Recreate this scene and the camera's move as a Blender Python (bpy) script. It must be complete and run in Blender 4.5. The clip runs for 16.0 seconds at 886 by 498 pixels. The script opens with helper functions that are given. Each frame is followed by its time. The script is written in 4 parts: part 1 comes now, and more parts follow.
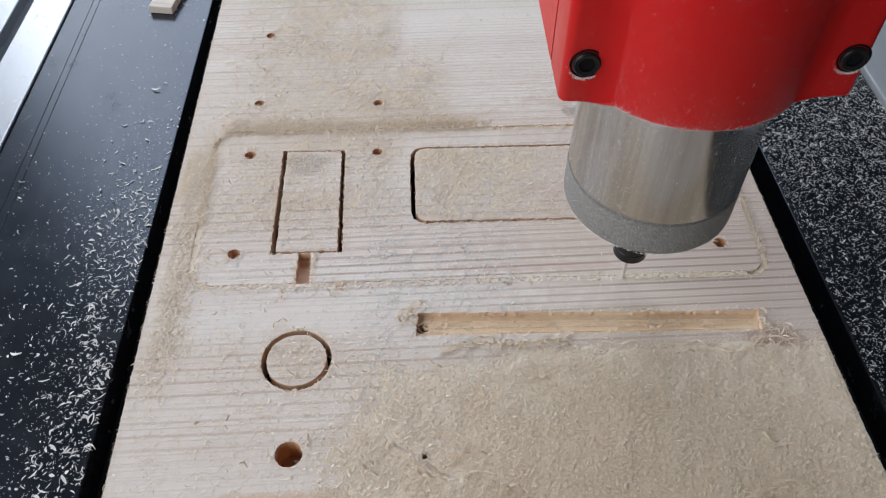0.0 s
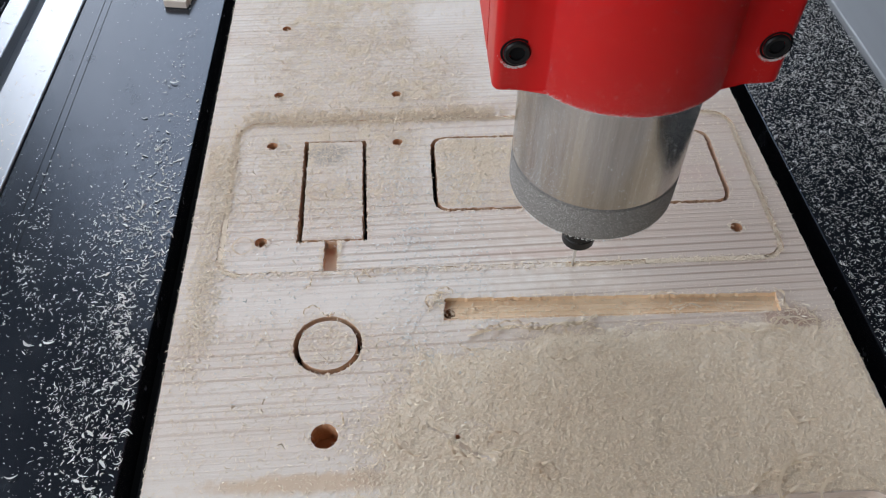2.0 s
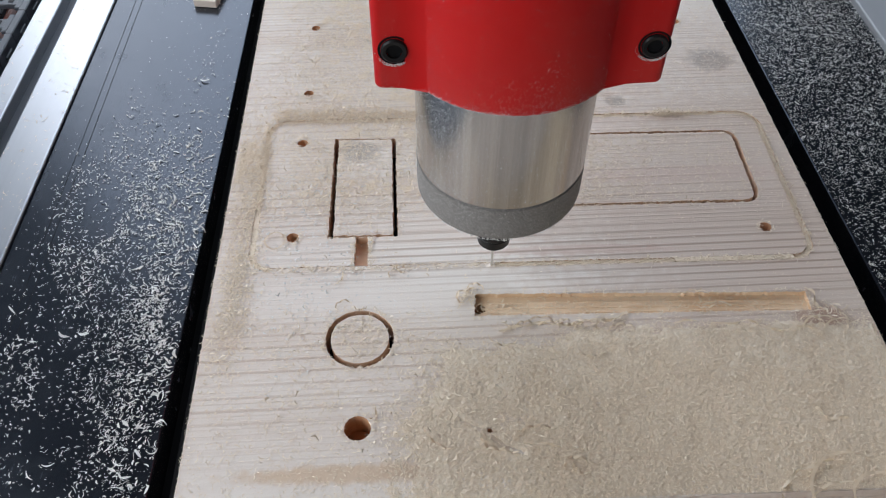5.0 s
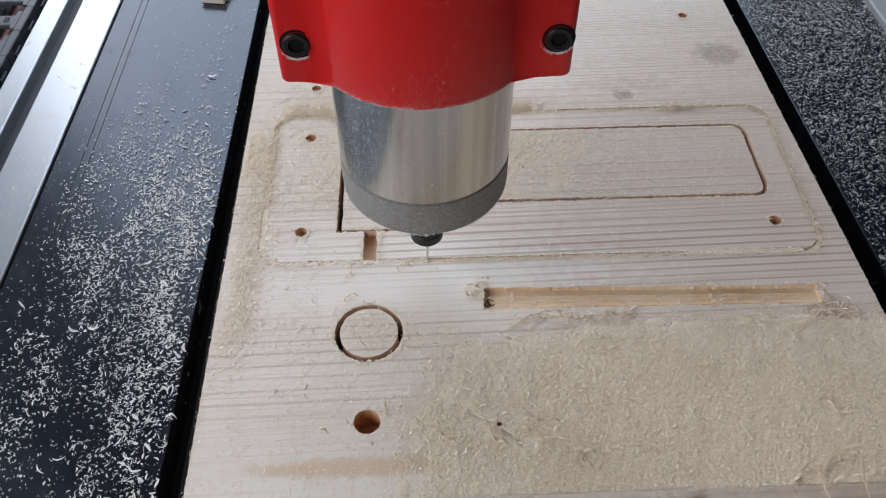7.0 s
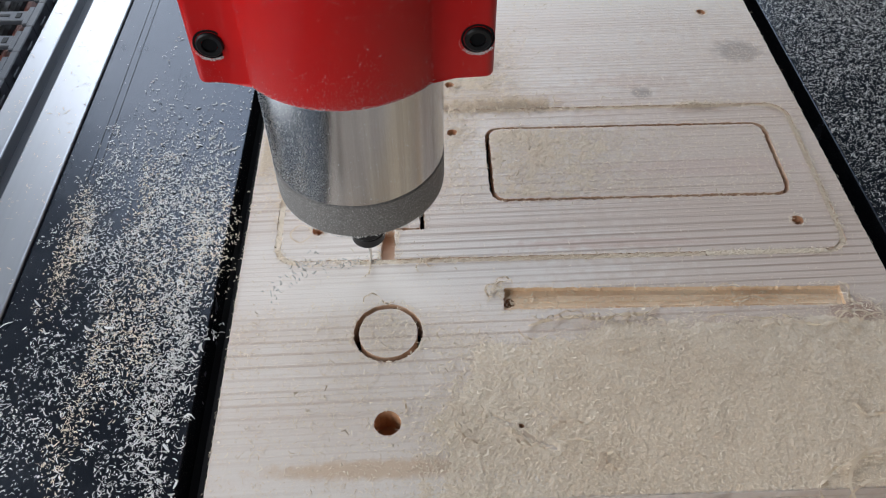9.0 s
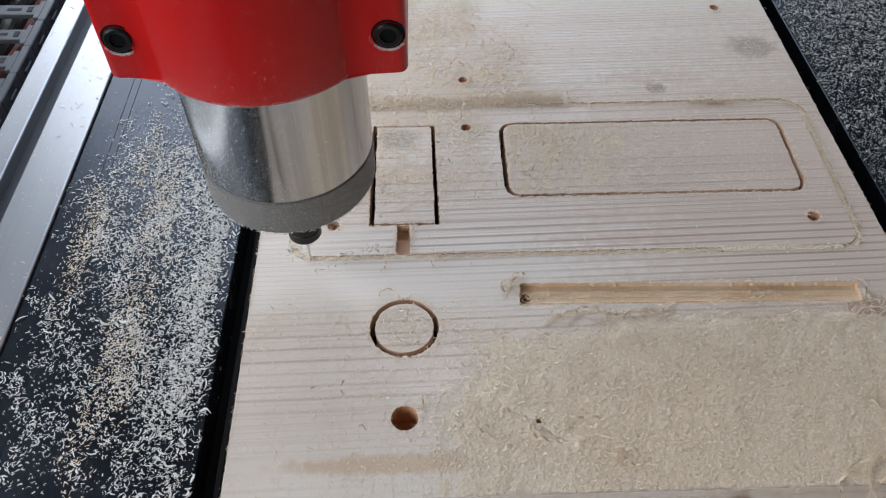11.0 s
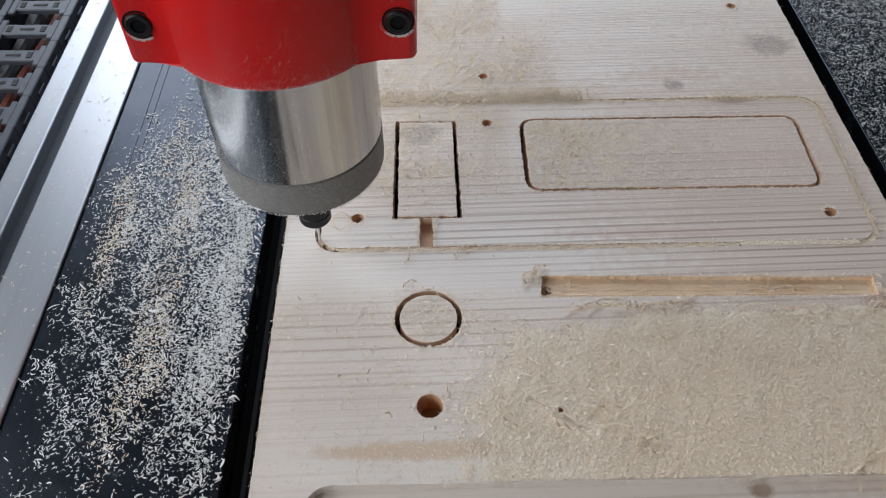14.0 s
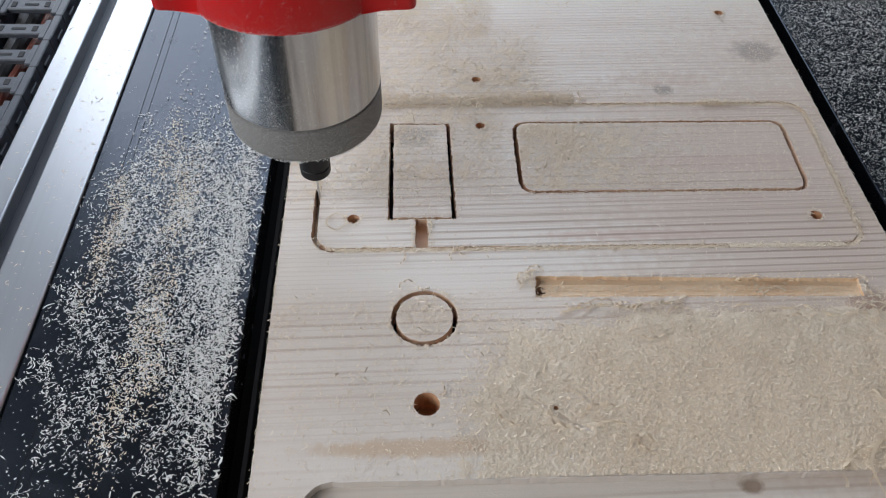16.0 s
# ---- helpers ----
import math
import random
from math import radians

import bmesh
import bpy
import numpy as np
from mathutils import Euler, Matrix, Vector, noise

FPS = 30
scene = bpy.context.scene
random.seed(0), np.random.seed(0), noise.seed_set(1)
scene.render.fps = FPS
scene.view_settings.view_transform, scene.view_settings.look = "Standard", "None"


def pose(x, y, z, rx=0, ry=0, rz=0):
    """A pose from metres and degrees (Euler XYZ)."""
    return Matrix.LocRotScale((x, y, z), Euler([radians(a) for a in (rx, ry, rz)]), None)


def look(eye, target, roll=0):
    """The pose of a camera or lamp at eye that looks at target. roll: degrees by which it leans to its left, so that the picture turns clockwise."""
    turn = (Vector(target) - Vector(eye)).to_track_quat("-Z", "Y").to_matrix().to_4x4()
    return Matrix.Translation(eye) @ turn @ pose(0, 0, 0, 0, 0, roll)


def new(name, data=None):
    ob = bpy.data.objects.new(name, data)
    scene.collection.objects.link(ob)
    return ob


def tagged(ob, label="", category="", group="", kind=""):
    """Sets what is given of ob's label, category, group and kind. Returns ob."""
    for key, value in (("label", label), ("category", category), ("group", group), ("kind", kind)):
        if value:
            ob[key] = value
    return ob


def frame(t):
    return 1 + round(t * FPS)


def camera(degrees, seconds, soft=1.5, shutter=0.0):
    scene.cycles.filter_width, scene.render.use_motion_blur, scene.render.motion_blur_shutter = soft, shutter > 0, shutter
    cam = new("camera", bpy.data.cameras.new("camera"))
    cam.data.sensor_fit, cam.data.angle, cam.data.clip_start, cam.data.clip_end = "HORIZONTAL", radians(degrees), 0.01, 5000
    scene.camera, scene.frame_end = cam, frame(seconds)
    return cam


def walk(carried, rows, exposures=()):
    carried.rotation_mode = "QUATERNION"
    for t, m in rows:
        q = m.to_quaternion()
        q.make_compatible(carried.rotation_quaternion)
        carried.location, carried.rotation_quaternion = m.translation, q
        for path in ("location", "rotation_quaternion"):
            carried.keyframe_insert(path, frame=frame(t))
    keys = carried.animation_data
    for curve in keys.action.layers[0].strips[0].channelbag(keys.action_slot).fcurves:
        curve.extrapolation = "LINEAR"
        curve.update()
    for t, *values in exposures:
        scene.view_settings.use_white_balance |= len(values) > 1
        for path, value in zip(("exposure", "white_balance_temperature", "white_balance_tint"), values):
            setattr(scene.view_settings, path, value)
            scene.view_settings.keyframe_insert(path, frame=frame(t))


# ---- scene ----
cam = camera(57.3, 16.0, soft=1.1)
PATH = [
    (0, (0.0588, -0.1977, 0.2379), (0.1123, 1.0861, -1.2948), 0.34),
    (0.5, (0.0562, -0.1986, 0.2382), (0.1204, 1.0824, -1.2963), 0.47),
    (1, (0.0523, -0.1992, 0.2381), (0.1248, 1.0794, -1.2981), 0.55),
    (1.5, (0.0479, -0.2017, 0.2393), (0.1264, 1.0763, -1.2971), 0.63),
    (2, (0.0451, -0.2039, 0.2399), (0.1252, 1.0731, -1.2972), 0.72),
    (2.5, (0.0433, -0.204, 0.2399), (0.1387, 1.0764, -1.2935), 1.43),
    (3, (0.0424, -0.2033, 0.2388), (0.1042, 1.0818, -1.2924), 0.26),
    (3.5, (0.0403, -0.2048, 0.2388), (0.1042, 1.0796, -1.2929), 0.44),
    (4, (0.0385, -0.2062, 0.2394), (0.0951, 1.0811, -1.2902), 0.25),
    (6.5, (0.0368, -0.2089, 0.2382), (0.0909, 1.0811, -1.2892), 0.38),
    (7, (0.036, -0.209, 0.2378), (0.0776, 1.0788, -1.2919), -0.20),
    (7.5, (0.0345, -0.2085, 0.2384), (0.0679, 1.0763, -1.294), -0.57),
    (8, (0.0337, -0.2068, 0.2369), (0.0777, 1.0738, -1.2987), -0.04),
    (8.5, (0.0317, -0.206, 0.2365), (0.0678, 1.075, -1.299), -0.30),
    (11, (0.0247, -0.2058, 0.2356), (0.0558, 1.0681, -1.3059), -0.22),
    (11.5, (0.023, -0.2063, 0.2356), (0.0474, 1.0705, -1.3036), -0.50),
    (12, (0.0235, -0.2074, 0.2359), (0.0525, 1.0697, -1.303), -0.39),
    (12.5, (0.0236, -0.2106, 0.2365), (0.0462, 1.0652, -1.3036), -0.63),
    (13, (0.0221, -0.2107, 0.237), (0.0321, 1.0648, -1.3035), -1.04),
    (13.5, (0.0213, -0.2098, 0.2381), (0.0384, 1.0612, -1.306), -0.62),
    (14, (0.0182, -0.2109, 0.2387), (0.0349, 1.0598, -1.3057), -0.36),
    (14.5, (0.0167, -0.2114, 0.2391), (0.0446, 1.0597, -1.3048), -0.04),
    (15, (0.0147, -0.2109, 0.2371), (0.0575, 1.0625, -1.3045), 0.52),
    (15.5, (0.014, -0.2114, 0.2371), (0.0678, 1.0645, -1.3021), 0.96),
    (16, (0.0126, -0.2141, 0.2408), (0.0766, 1.0625, -1.2974), 1.50),
]
cam_rows = [(t, look(e, g, r)) for t, e, g, r in PATH]
walk(cam, cam_rows)

# ---- world and light ----
world = bpy.data.worlds.new("sky")
scene.world = world
world.use_nodes = True
wn = world.node_tree.nodes
sky = wn.new("ShaderNodeTexSky")
sky.sky_type, sky.sun_disc = "NISHITA", False
sky.sun_elevation, sky.sun_rotation = radians(38), radians(-30)
world.node_tree.links.new(sky.outputs[0], wn["Background"].inputs[0])
wn["Background"].inputs[1].default_value = 0.12
scene.view_settings.exposure = 0.0


def window_light(name, m, sx, sy, watts, colour):
    lamp = bpy.data.lights.new(name, "AREA")
    lamp.shape, lamp.size, lamp.size_y, lamp.energy, lamp.color = "RECTANGLE", sx, sy, watts, colour
    ob = new(name, lamp)
    ob.matrix_world = m
    return ob


window_light("window_daylight", look((-0.05, 1.20, 0.79), (-0.05, 0, 0.79)), 1.48, 1.42, 19, (0.75, 0.865, 1.0))
window_light("side_daylight", look((-0.78, -0.55, 0.62), (0, -0.55, 0.62)), 1.8, 0.76, 15.5, (0.94, 0.98, 1.0))


# ---- materials ----
class Mat:
    """A node material with short calls for the usual nodes."""

    def __init__(self, name, rough=0.6, metal=0.0, colour=(0.5, 0.5, 0.5), spec=0.5):
        self.m = bpy.data.materials.new(name)
        self.m.use_nodes = True
        self.t = self.m.node_tree
        self.b = self.t.nodes["Principled BSDF"]
        self.b.inputs["Roughness"].default_value = rough
        self.b.inputs["Metallic"].default_value = metal
        self.b.inputs["Base Color"].default_value = (*colour, 1)
        self.b.inputs["Specular IOR Level"].default_value = spec
        self.c = self.t.nodes.new("ShaderNodeTexCoord").outputs["Object"]

    def link(self, a, b):
        self.t.links.new(a, b)

    def put(self, node, slot, value):
        if isinstance(value, bpy.types.NodeSocket):
            self.link(value, node.inputs[slot])
        else:
            node.inputs[slot].default_value = value

    def scaled(self, s, off=(0, 0, 0)):
        n = self.t.nodes.new("ShaderNodeMapping")
        n.inputs["Scale"].default_value, n.inputs["Location"].default_value = s, off
        self.link(self.c, n.inputs["Vector"])
        return n.outputs[0]

    def noise(self, s, detail=3, rough=0.55, off=(0, 0, 0), warp=0.0):
        n = self.t.nodes.new("ShaderNodeTexNoise")
        n.inputs["Scale"].default_value, n.inputs["Detail"].default_value, n.inputs["Roughness"].default_value = 1, detail, rough
        n.inputs["Distortion"].default_value = warp
        self.link(self.scaled(s if isinstance(s, tuple) else (s, s, s), off), n.inputs["Vector"])
        return n.outputs["Fac"]

    def ramp(self, fac, *stops):
        n = self.t.nodes.new("ShaderNodeValToRGB")
        el = n.color_ramp.elements
        while len(el) < len(stops):
            el.new(0.5)
        for e, (p, c) in zip(el, stops):
            e.position, e.color = p, (*c, 1) if len(c) == 3 else c
        self.link(fac, n.inputs[0])
        return n.outputs[0]

    def mix(self, fac, a, b, kind="MIX"):
        n = self.t.nodes.new("ShaderNodeMix")
        n.data_type, n.blend_type = "RGBA", kind
        for slot, v in ((0, fac), (6, a), (7, b)):
            if isinstance(v, tuple):
                v = (*v, 1) if len(v) == 3 else v
            self.put(n, slot, v)
        return n.outputs[2]

    def math(self, op, a, b=0.0, c=0.0):
        n = self.t.nodes.new("ShaderNodeMath")
        n.operation = op
        for i, v in enumerate((a, b, c)):
            self.put(n, i, v)
        return n.outputs[0]

    def near(self, x, y, rx, ry, wob=None):
        """1 at the plan point (x, y), falling to 0 at the radii rx, ry."""
        n = self.t.nodes.new("ShaderNodeVectorMath")
        n.operation = "LENGTH"
        self.link(self.scaled((1 / rx, 1 / ry, 0), (-x / rx, -y / ry, 0)), n.inputs[0])
        d = n.outputs["Value"]
        if wob:
            d = self.math("MULTIPLY_ADD", wob, 1.0, self.math("SUBTRACT", d, 0.5))
        return self.math("SUBTRACT", 1.0, d) if not wob else self.clamp(self.math("MULTIPLY", self.math("SUBTRACT", 1.0, d), 2.2))

    def clamp(self, v):
        n = self.t.nodes.new("ShaderNodeClamp")
        self.link(v, n.inputs[0])
        return n.outputs[0]

    def colour(self, v):
        self.link(v, self.b.inputs["Base Color"])
        return self

    def rough(self, v):
        self.link(v, self.b.inputs["Roughness"])
        return self

    def bump(self, height, dist=0.0002, strength=0.6):
        n = self.t.nodes.new("ShaderNodeBump")
        n.inputs["Distance"].default_value, n.inputs["Strength"].default_value = dist, strength
        self.link(height, n.inputs["Height"])
        if self.b.inputs["Normal"].is_linked:
            self.link(self.b.inputs["Normal"].links[0].from_socket, n.inputs["Normal"])
        self.link(n.outputs[0], self.b.inputs["Normal"])
        return self

    def random(self):
        return self.t.nodes.new("ShaderNodeNewGeometry").outputs["Random Per Island"]


def wood_material():
    """Pale spruce, the grain along x, with knots, dusty patches and light falloff in the right side's tone."""
    k = Mat("pale_spruce", 0.55, spec=0.5)
    broad = k.noise((2.5, 32, 3), 3, 0.5, warp=0.25)
    fibre = k.noise((60, 1500, 200), 2, 0.6)
    base = k.ramp(broad, (0.30, (0.71, 0.60, 0.52)), (0.5, (0.77, 0.68, 0.61)), (0.66, (0.82, 0.745, 0.68)))
    turned = k.t.nodes.new("ShaderNodeMapping")
    turned.inputs["Rotation"].default_value = (0, 0, radians(-1.2))
    k.link(k.c, turned.inputs["Vector"])
    late = None
    for scale, stretch, warp, lo, hi in ((62, 0.05, 5.0, 0.80, 0.99), (140, 0.04, 9.0, 0.74, 0.99)):
        w = k.t.nodes.new("ShaderNodeTexWave")
        w.wave_type, w.bands_direction, w.wave_profile = "BANDS", "Y", "SIN"
        w.inputs["Scale"].default_value, w.inputs["Distortion"].default_value = scale, warp
        w.inputs["Detail"].default_value, w.inputs["Detail Scale"].default_value = 2, 0.25
        sq = k.t.nodes.new("ShaderNodeMapping")
        sq.inputs["Scale"].default_value = (stretch, 1, 1)
        k.link(turned.outputs[0], sq.inputs["Vector"])
        k.link(sq.outputs[0], w.inputs["Vector"])
        band = k.ramp(w.outputs["Fac"], (lo, (0, 0, 0)), (hi, (1, 1, 1)))
        band = k.math("MULTIPLY", band, k.ramp(k.noise((2, 26, 1), 3, 0.6, (scale, 0, 0)), (0.42, (0.08, 0.08, 0.08)), (0.60, (1, 1, 1))))
        late = band if late is None else k.math("MAXIMUM", late, k.math("MULTIPLY", band, 0.65))
    c = k.mix(k.math("MULTIPLY", late, 0.55), base, (0.47, 0.325, 0.245))
    c = k.mix(k.math("MULTIPLY", fibre, 0.14), c, (0.52, 0.43, 0.35))
    pink = k.ramp(k.noise((7, 24, 1), 3, 0.5, (4, 1, 0)), (0.56, (0, 0, 0)), (0.75, (1, 1, 1)))
    c = k.mix(k.math("MULTIPLY", pink, 0.35), c, (0.66, 0.46, 0.38))
    wob = k.noise(220, 3, 0.6)
    for x, y, rx, ry, tone, power in (
        (0.128, 0.080, 0.006, 0.0045, (0.25, 0.21, 0.18), 0.8),
        (0.179, 0.109, 0.013, 0.010, (0.30, 0.255, 0.225), 0.85),
        (0.181, -0.042, 0.011, 0.006, (0.36, 0.20, 0.15), 0.75),
        (0.012, 0.050, 0.011, 0.008, (0.33, 0.28, 0.24), 0.6),
        (0.118, -0.1105, 0.005, 0.003, (0.28, 0.19, 0.13), 0.8),
        (0.06, -0.088, 0.01, 0.004, (0.40, 0.27, 0.17), 0.5),
        (0.015, -0.097, 0.045, 0.004, (0.62, 0.43, 0.27), 0.7),
        (0.058, -0.075, 0.02, 0.02, (0.62, 0.48, 0.34), 0.4),
        (0.128, 0.088, 0.03, 0.006, (0.55, 0.38, 0.3), 0.35),
        # pinker wood to the right, darkened as well for the light's falloff
        (0.200, 0.000, 0.140, 0.150, (0.56, 0.41, 0.32), 0.50),
        (0.150, 0.032, 0.060, 0.006, (0.60, 0.42, 0.36), 0.35),
        (0.100, -0.008, 0.050, 0.003, (0.60, 0.40, 0.33), 0.4),
    ):
        c = k.mix(k.math("MULTIPLY", k.near(x, y, rx, ry, wob), power), c, tone)
    rings = k.t.nodes.new("ShaderNodeTexWave")  # the bolder growth lines of the strip across the middle
    rings.wave_type, rings.bands_direction, rings.wave_profile = "BANDS", "Y", "SIN"
    rings.inputs["Scale"].default_value, rings.inputs["Distortion"].default_value = 88, 4.0
    rings.inputs["Detail"].default_value, rings.inputs["Detail Scale"].default_value = 2, 0.3
    sq = k.t.nodes.new("ShaderNodeMapping")
    sq.inputs["Scale"].default_value = (0.06, 1, 1)
    k.link(turned.outputs[0], sq.inputs["Vector"])
    k.link(sq.outputs[0], rings.inputs["Vector"])
    line = k.ramp(rings.outputs["Fac"], (0.72, (0, 0, 0)), (0.97, (1, 1, 1)))
    strip = k.math("MULTIPLY", k.clamp(k.math("MULTIPLY", k.near(0.115, -0.012, 0.150, 0.026), 2.5)), k.ramp(k.noise((9, 60, 1), 2, 0.5, (2, 5, 0)), (0.3, (0.35, 0.35, 0.35)), (0.6, (1, 1, 1))))
    line = k.math("MULTIPLY", line, strip)
    c = k.mix(k.math("MULTIPLY", line, 0.72), c, (0.38, 0.265, 0.20))
    k.colour(c)
    k.bump(line, 0.0002, 0.5)
    k.bump(late, 0.0002, 0.45)
    k.bump(k.noise((10, 850, 10), 2, 0.6, (0, 7, 0)), 0.00022, 0.32)
    return k.bump(k.noise(1400, 3, 0.7), 0.00022, 0.5).m


def cut_wood_material(name, *tones):
    """End and side grain inside the cuts, warmer than the face."""
    k = Mat(name, 0.75, spec=0.2)
    c = k.ramp(k.noise((18, 60, 420), 3, 0.6), *zip((0.3, 0.55, 0.75), tones))
    k.colour(c)
    return k.bump(k.noise((150, 150, 900), 3, 0.6), 0.0003, 0.6).m


def chip_material(name, dark, light):
    k = Mat(name, 0.85, spec=0.12)
    r = k.random()
    k.colour(k.ramp(r, (0.0, dark), (0.6, light), (1.0, tuple(min(1, v * 1.12) for v in light))))
    return k.m


def dust_material():
    k = Mat("settled_sawdust", 0.85, spec=0.15)
    g = k.noise(900, 3, 0.7)
    c = k.ramp(g, (0.3, (0.72, 0.59, 0.455)), (0.5, (0.80, 0.69, 0.565)), (0.7, (0.85, 0.76, 0.65)))
    broad = k.ramp(k.noise(28, 3, 0.5), (0.42, (0, 0, 0)), (0.68, (1, 1, 1)))
    c = k.mix(k.math("MULTIPLY", broad, 0.28), c, (0.78, 0.66, 0.52))
    wob = k.noise(60, 3, 0.6)
    # first patch: the warm heap, its tone lowered for weaker light at the right
    for x, y, rx, ry, power in ((0.135, -0.090, 0.100, 0.050, 0.8), (-0.034, 0.040, 0.012, 0.03, 0.3), (0.03, 0.074, 0.05, 0.008, 0.22)):
        c = k.mix(k.math("MULTIPLY", k.near(x, y, rx, ry, wob), power), c, (0.67, 0.54, 0.405))
    k.colour(c)
    return k.bump(k.noise((1500, 1500, 1500), 3, 0.7), 0.0002, 0.5).m


def plate_material():
    """Black coated bed plate: fine grain, a film of dust, satin gloss."""
    k = Mat("black_coated_plate", 0.22, colour=(0.008, 0.009, 0.012), spec=0.62)
    k.b.inputs["IOR"].default_value = 1.5
    k.b.inputs["Specular Tint"].default_value = (0.62, 0.76, 1.0, 1)
    dust = k.ramp(k.noise(75, 4, 0.65, warp=0.3), (0.45, (0, 0, 0)), (0.8, (1, 1, 1)))
    k.colour(k.mix(k.math("MULTIPLY", dust, 0.02), (0.008, 0.009, 0.012), (0.42, 0.40, 0.37)))
    streak = k.noise((900, 14, 50), 3, 0.6)
    k.rough(k.math("MULTIPLY_ADD", streak, 0.10, k.math("MULTIPLY_ADD", dust, 0.10, 0.16)))
    return k.bump(k.noise(1300, 3, 0.7), 0.00007, 0.35).m


def metal_material(name, colour, rough, streaks, metal=1.0):
    k = Mat(name, rough, metal, colour)
    g = k.noise(streaks, 3, 0.6)
    k.colour(k.mix(g, tuple(v * 0.9 for v in colour), tuple(min(1, v * 1.05) for v in colour)))
    k.rough(k.math("MULTIPLY_ADD", g, 0.14, rough - 0.07))
    return k.bump(g, 0.00003, 0.3).m


def shell_material():
    """Turned and polished steel, with fine upright streaks."""
    k = Mat("polished_motor_shell", 0.2, 1.0)
    fine, broad = k.noise((1100, 1100, 4), 2, 0.6), k.noise((210, 210, 2), 2, 0.5, (3, 1, 0))
    g = k.math("MULTIPLY_ADD", fine, 0.4, k.math("MULTIPLY", broad, 0.6))
    k.colour(k.ramp(g, (0.36, (0.44, 0.44, 0.44)), (0.5, (0.52, 0.515, 0.51)), (0.62, (0.60, 0.595, 0.58))))
    k.rough(k.math("MULTIPLY_ADD", g, 0.2, 0.10))
    return k.bump(g, 0.00004, 0.25).m


def red_material():
    k = Mat("red_coated_clamp", 0.38, colour=(0.60, 0.006, 0.006), spec=0.35)
    g = k.noise(60, 4, 0.6)
    k.colour(k.mix(g, (0.56, 0.005, 0.006), (0.66, 0.010, 0.009)))
    k.rough(k.math("MULTIPLY_ADD", k.noise(160, 3), 0.14, 0.30))
    return k.bump(k.noise(900, 3, 0.6), 0.00006, 0.35).m


def cap_material():
    """Grey end cap under a coat of fine dust."""
    k = Mat("dusty_grey_cap", 0.75, 0.2, (0.3, 0.29, 0.275))
    g = k.noise(1800, 3, 0.75)
    k.colour(k.ramp(g, (0.34, (0.18, 0.17, 0.163)), (0.52, (0.27, 0.253, 0.243)), (0.68, (0.40, 0.375, 0.355))))
    return k.bump(g, 0.0001, 0.5).m


def plain_material(name, colour, rough=0.6, metal=0.0, grain=400, amount=0.25, spec=0.5):
    k = Mat(name, rough, metal, colour, spec)
    g = k.noise(grain, 4, 0.6)
    k.colour(k.mix(g, tuple(v * (1 - amount) for v in colour), tuple(min(1, v * (1 + amount)) for v in colour)))
    return k.bump(g, 0.0001, 0.3).m


M_WOOD = wood_material()
M_CUT = cut_wood_material("pale_cut_wood", (0.58, 0.37, 0.25), (0.72, 0.52, 0.38), (0.80, 0.66, 0.53))
M_FRESH = cut_wood_material("resinous_cut_wood", (0.71, 0.49, 0.31), (0.84, 0.64, 0.45), (0.89, 0.75, 0.58))
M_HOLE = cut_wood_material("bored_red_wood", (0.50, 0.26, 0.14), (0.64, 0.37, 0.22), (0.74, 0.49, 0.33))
M_CHIP = chip_material("spruce_chips", (0.73, 0.60, 0.46), (0.83, 0.725, 0.59))
# same spruce, with the cool cast of skylight put into the colour
M_CHIP_PALE = chip_material("skylit_spruce_chips", (0.56, 0.553, 0.535), (0.76, 0.752, 0.735))
M_CHIP_WARM = chip_material("warm_spruce_chips", (0.69, 0.545, 0.395), (0.79, 0.665, 0.515))
M_DUST = dust_material()
M_PLATE = plate_material()
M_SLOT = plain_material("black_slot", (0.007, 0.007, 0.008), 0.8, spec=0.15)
M_RAIL = metal_material("milled_aluminium", (0.44, 0.45, 0.475), 0.34, (400, 6, 60))
M_RAIL_SLOT = plain_material("dull_slot_aluminium", (0.07, 0.078, 0.092), 0.45, 0.0, 300)
M_RAIL_GREY = metal_material("dull_grey_aluminium", (0.34, 0.35, 0.37), 0.55, (200, 6, 60), 0.3)
M_STEEL = shell_material()
M_RED, M_CAP = red_material(), cap_material()
M_BLACK = plain_material("black_oxide_steel", (0.009, 0.009, 0.010), 0.42, 0.0, 700, spec=0.3)
M_BIT = metal_material("bright_cutter_steel", (0.82, 0.80, 0.77), 0.5, (300, 300, 900))
M_CHAIN = plain_material("grey_chain_plastic", (0.075, 0.082, 0.098), 0.4, 0.0, 300)
M_CHAIN_IN = plain_material("dark_chain_inside", (0.02, 0.02, 0.022), 0.7)
M_CABLE_A = plain_material("brown_cable_sheath", (0.16, 0.045, 0.03), 0.5)
M_CABLE_B = plain_material("grey_cable_sheath", (0.16, 0.15, 0.145), 0.5)
M_WALL = plain_material("white_bounce_wall", (0.74, 0.73, 0.70), 0.9, 0.0, 30, 0.04)
M_CEIL = plain_material("dark_ceiling_boards", (0.035, 0.035, 0.038), 0.9, 0.0, 20, 0.05)
M_WALL_DARK = plain_material("grey_wall_paint", (0.22, 0.22, 0.225), 0.9, 0.0, 30, 0.06)
M_FLOOR = plain_material("grey_concrete", (0.3, 0.29, 0.28), 0.85, 0.0, 12, 0.15)


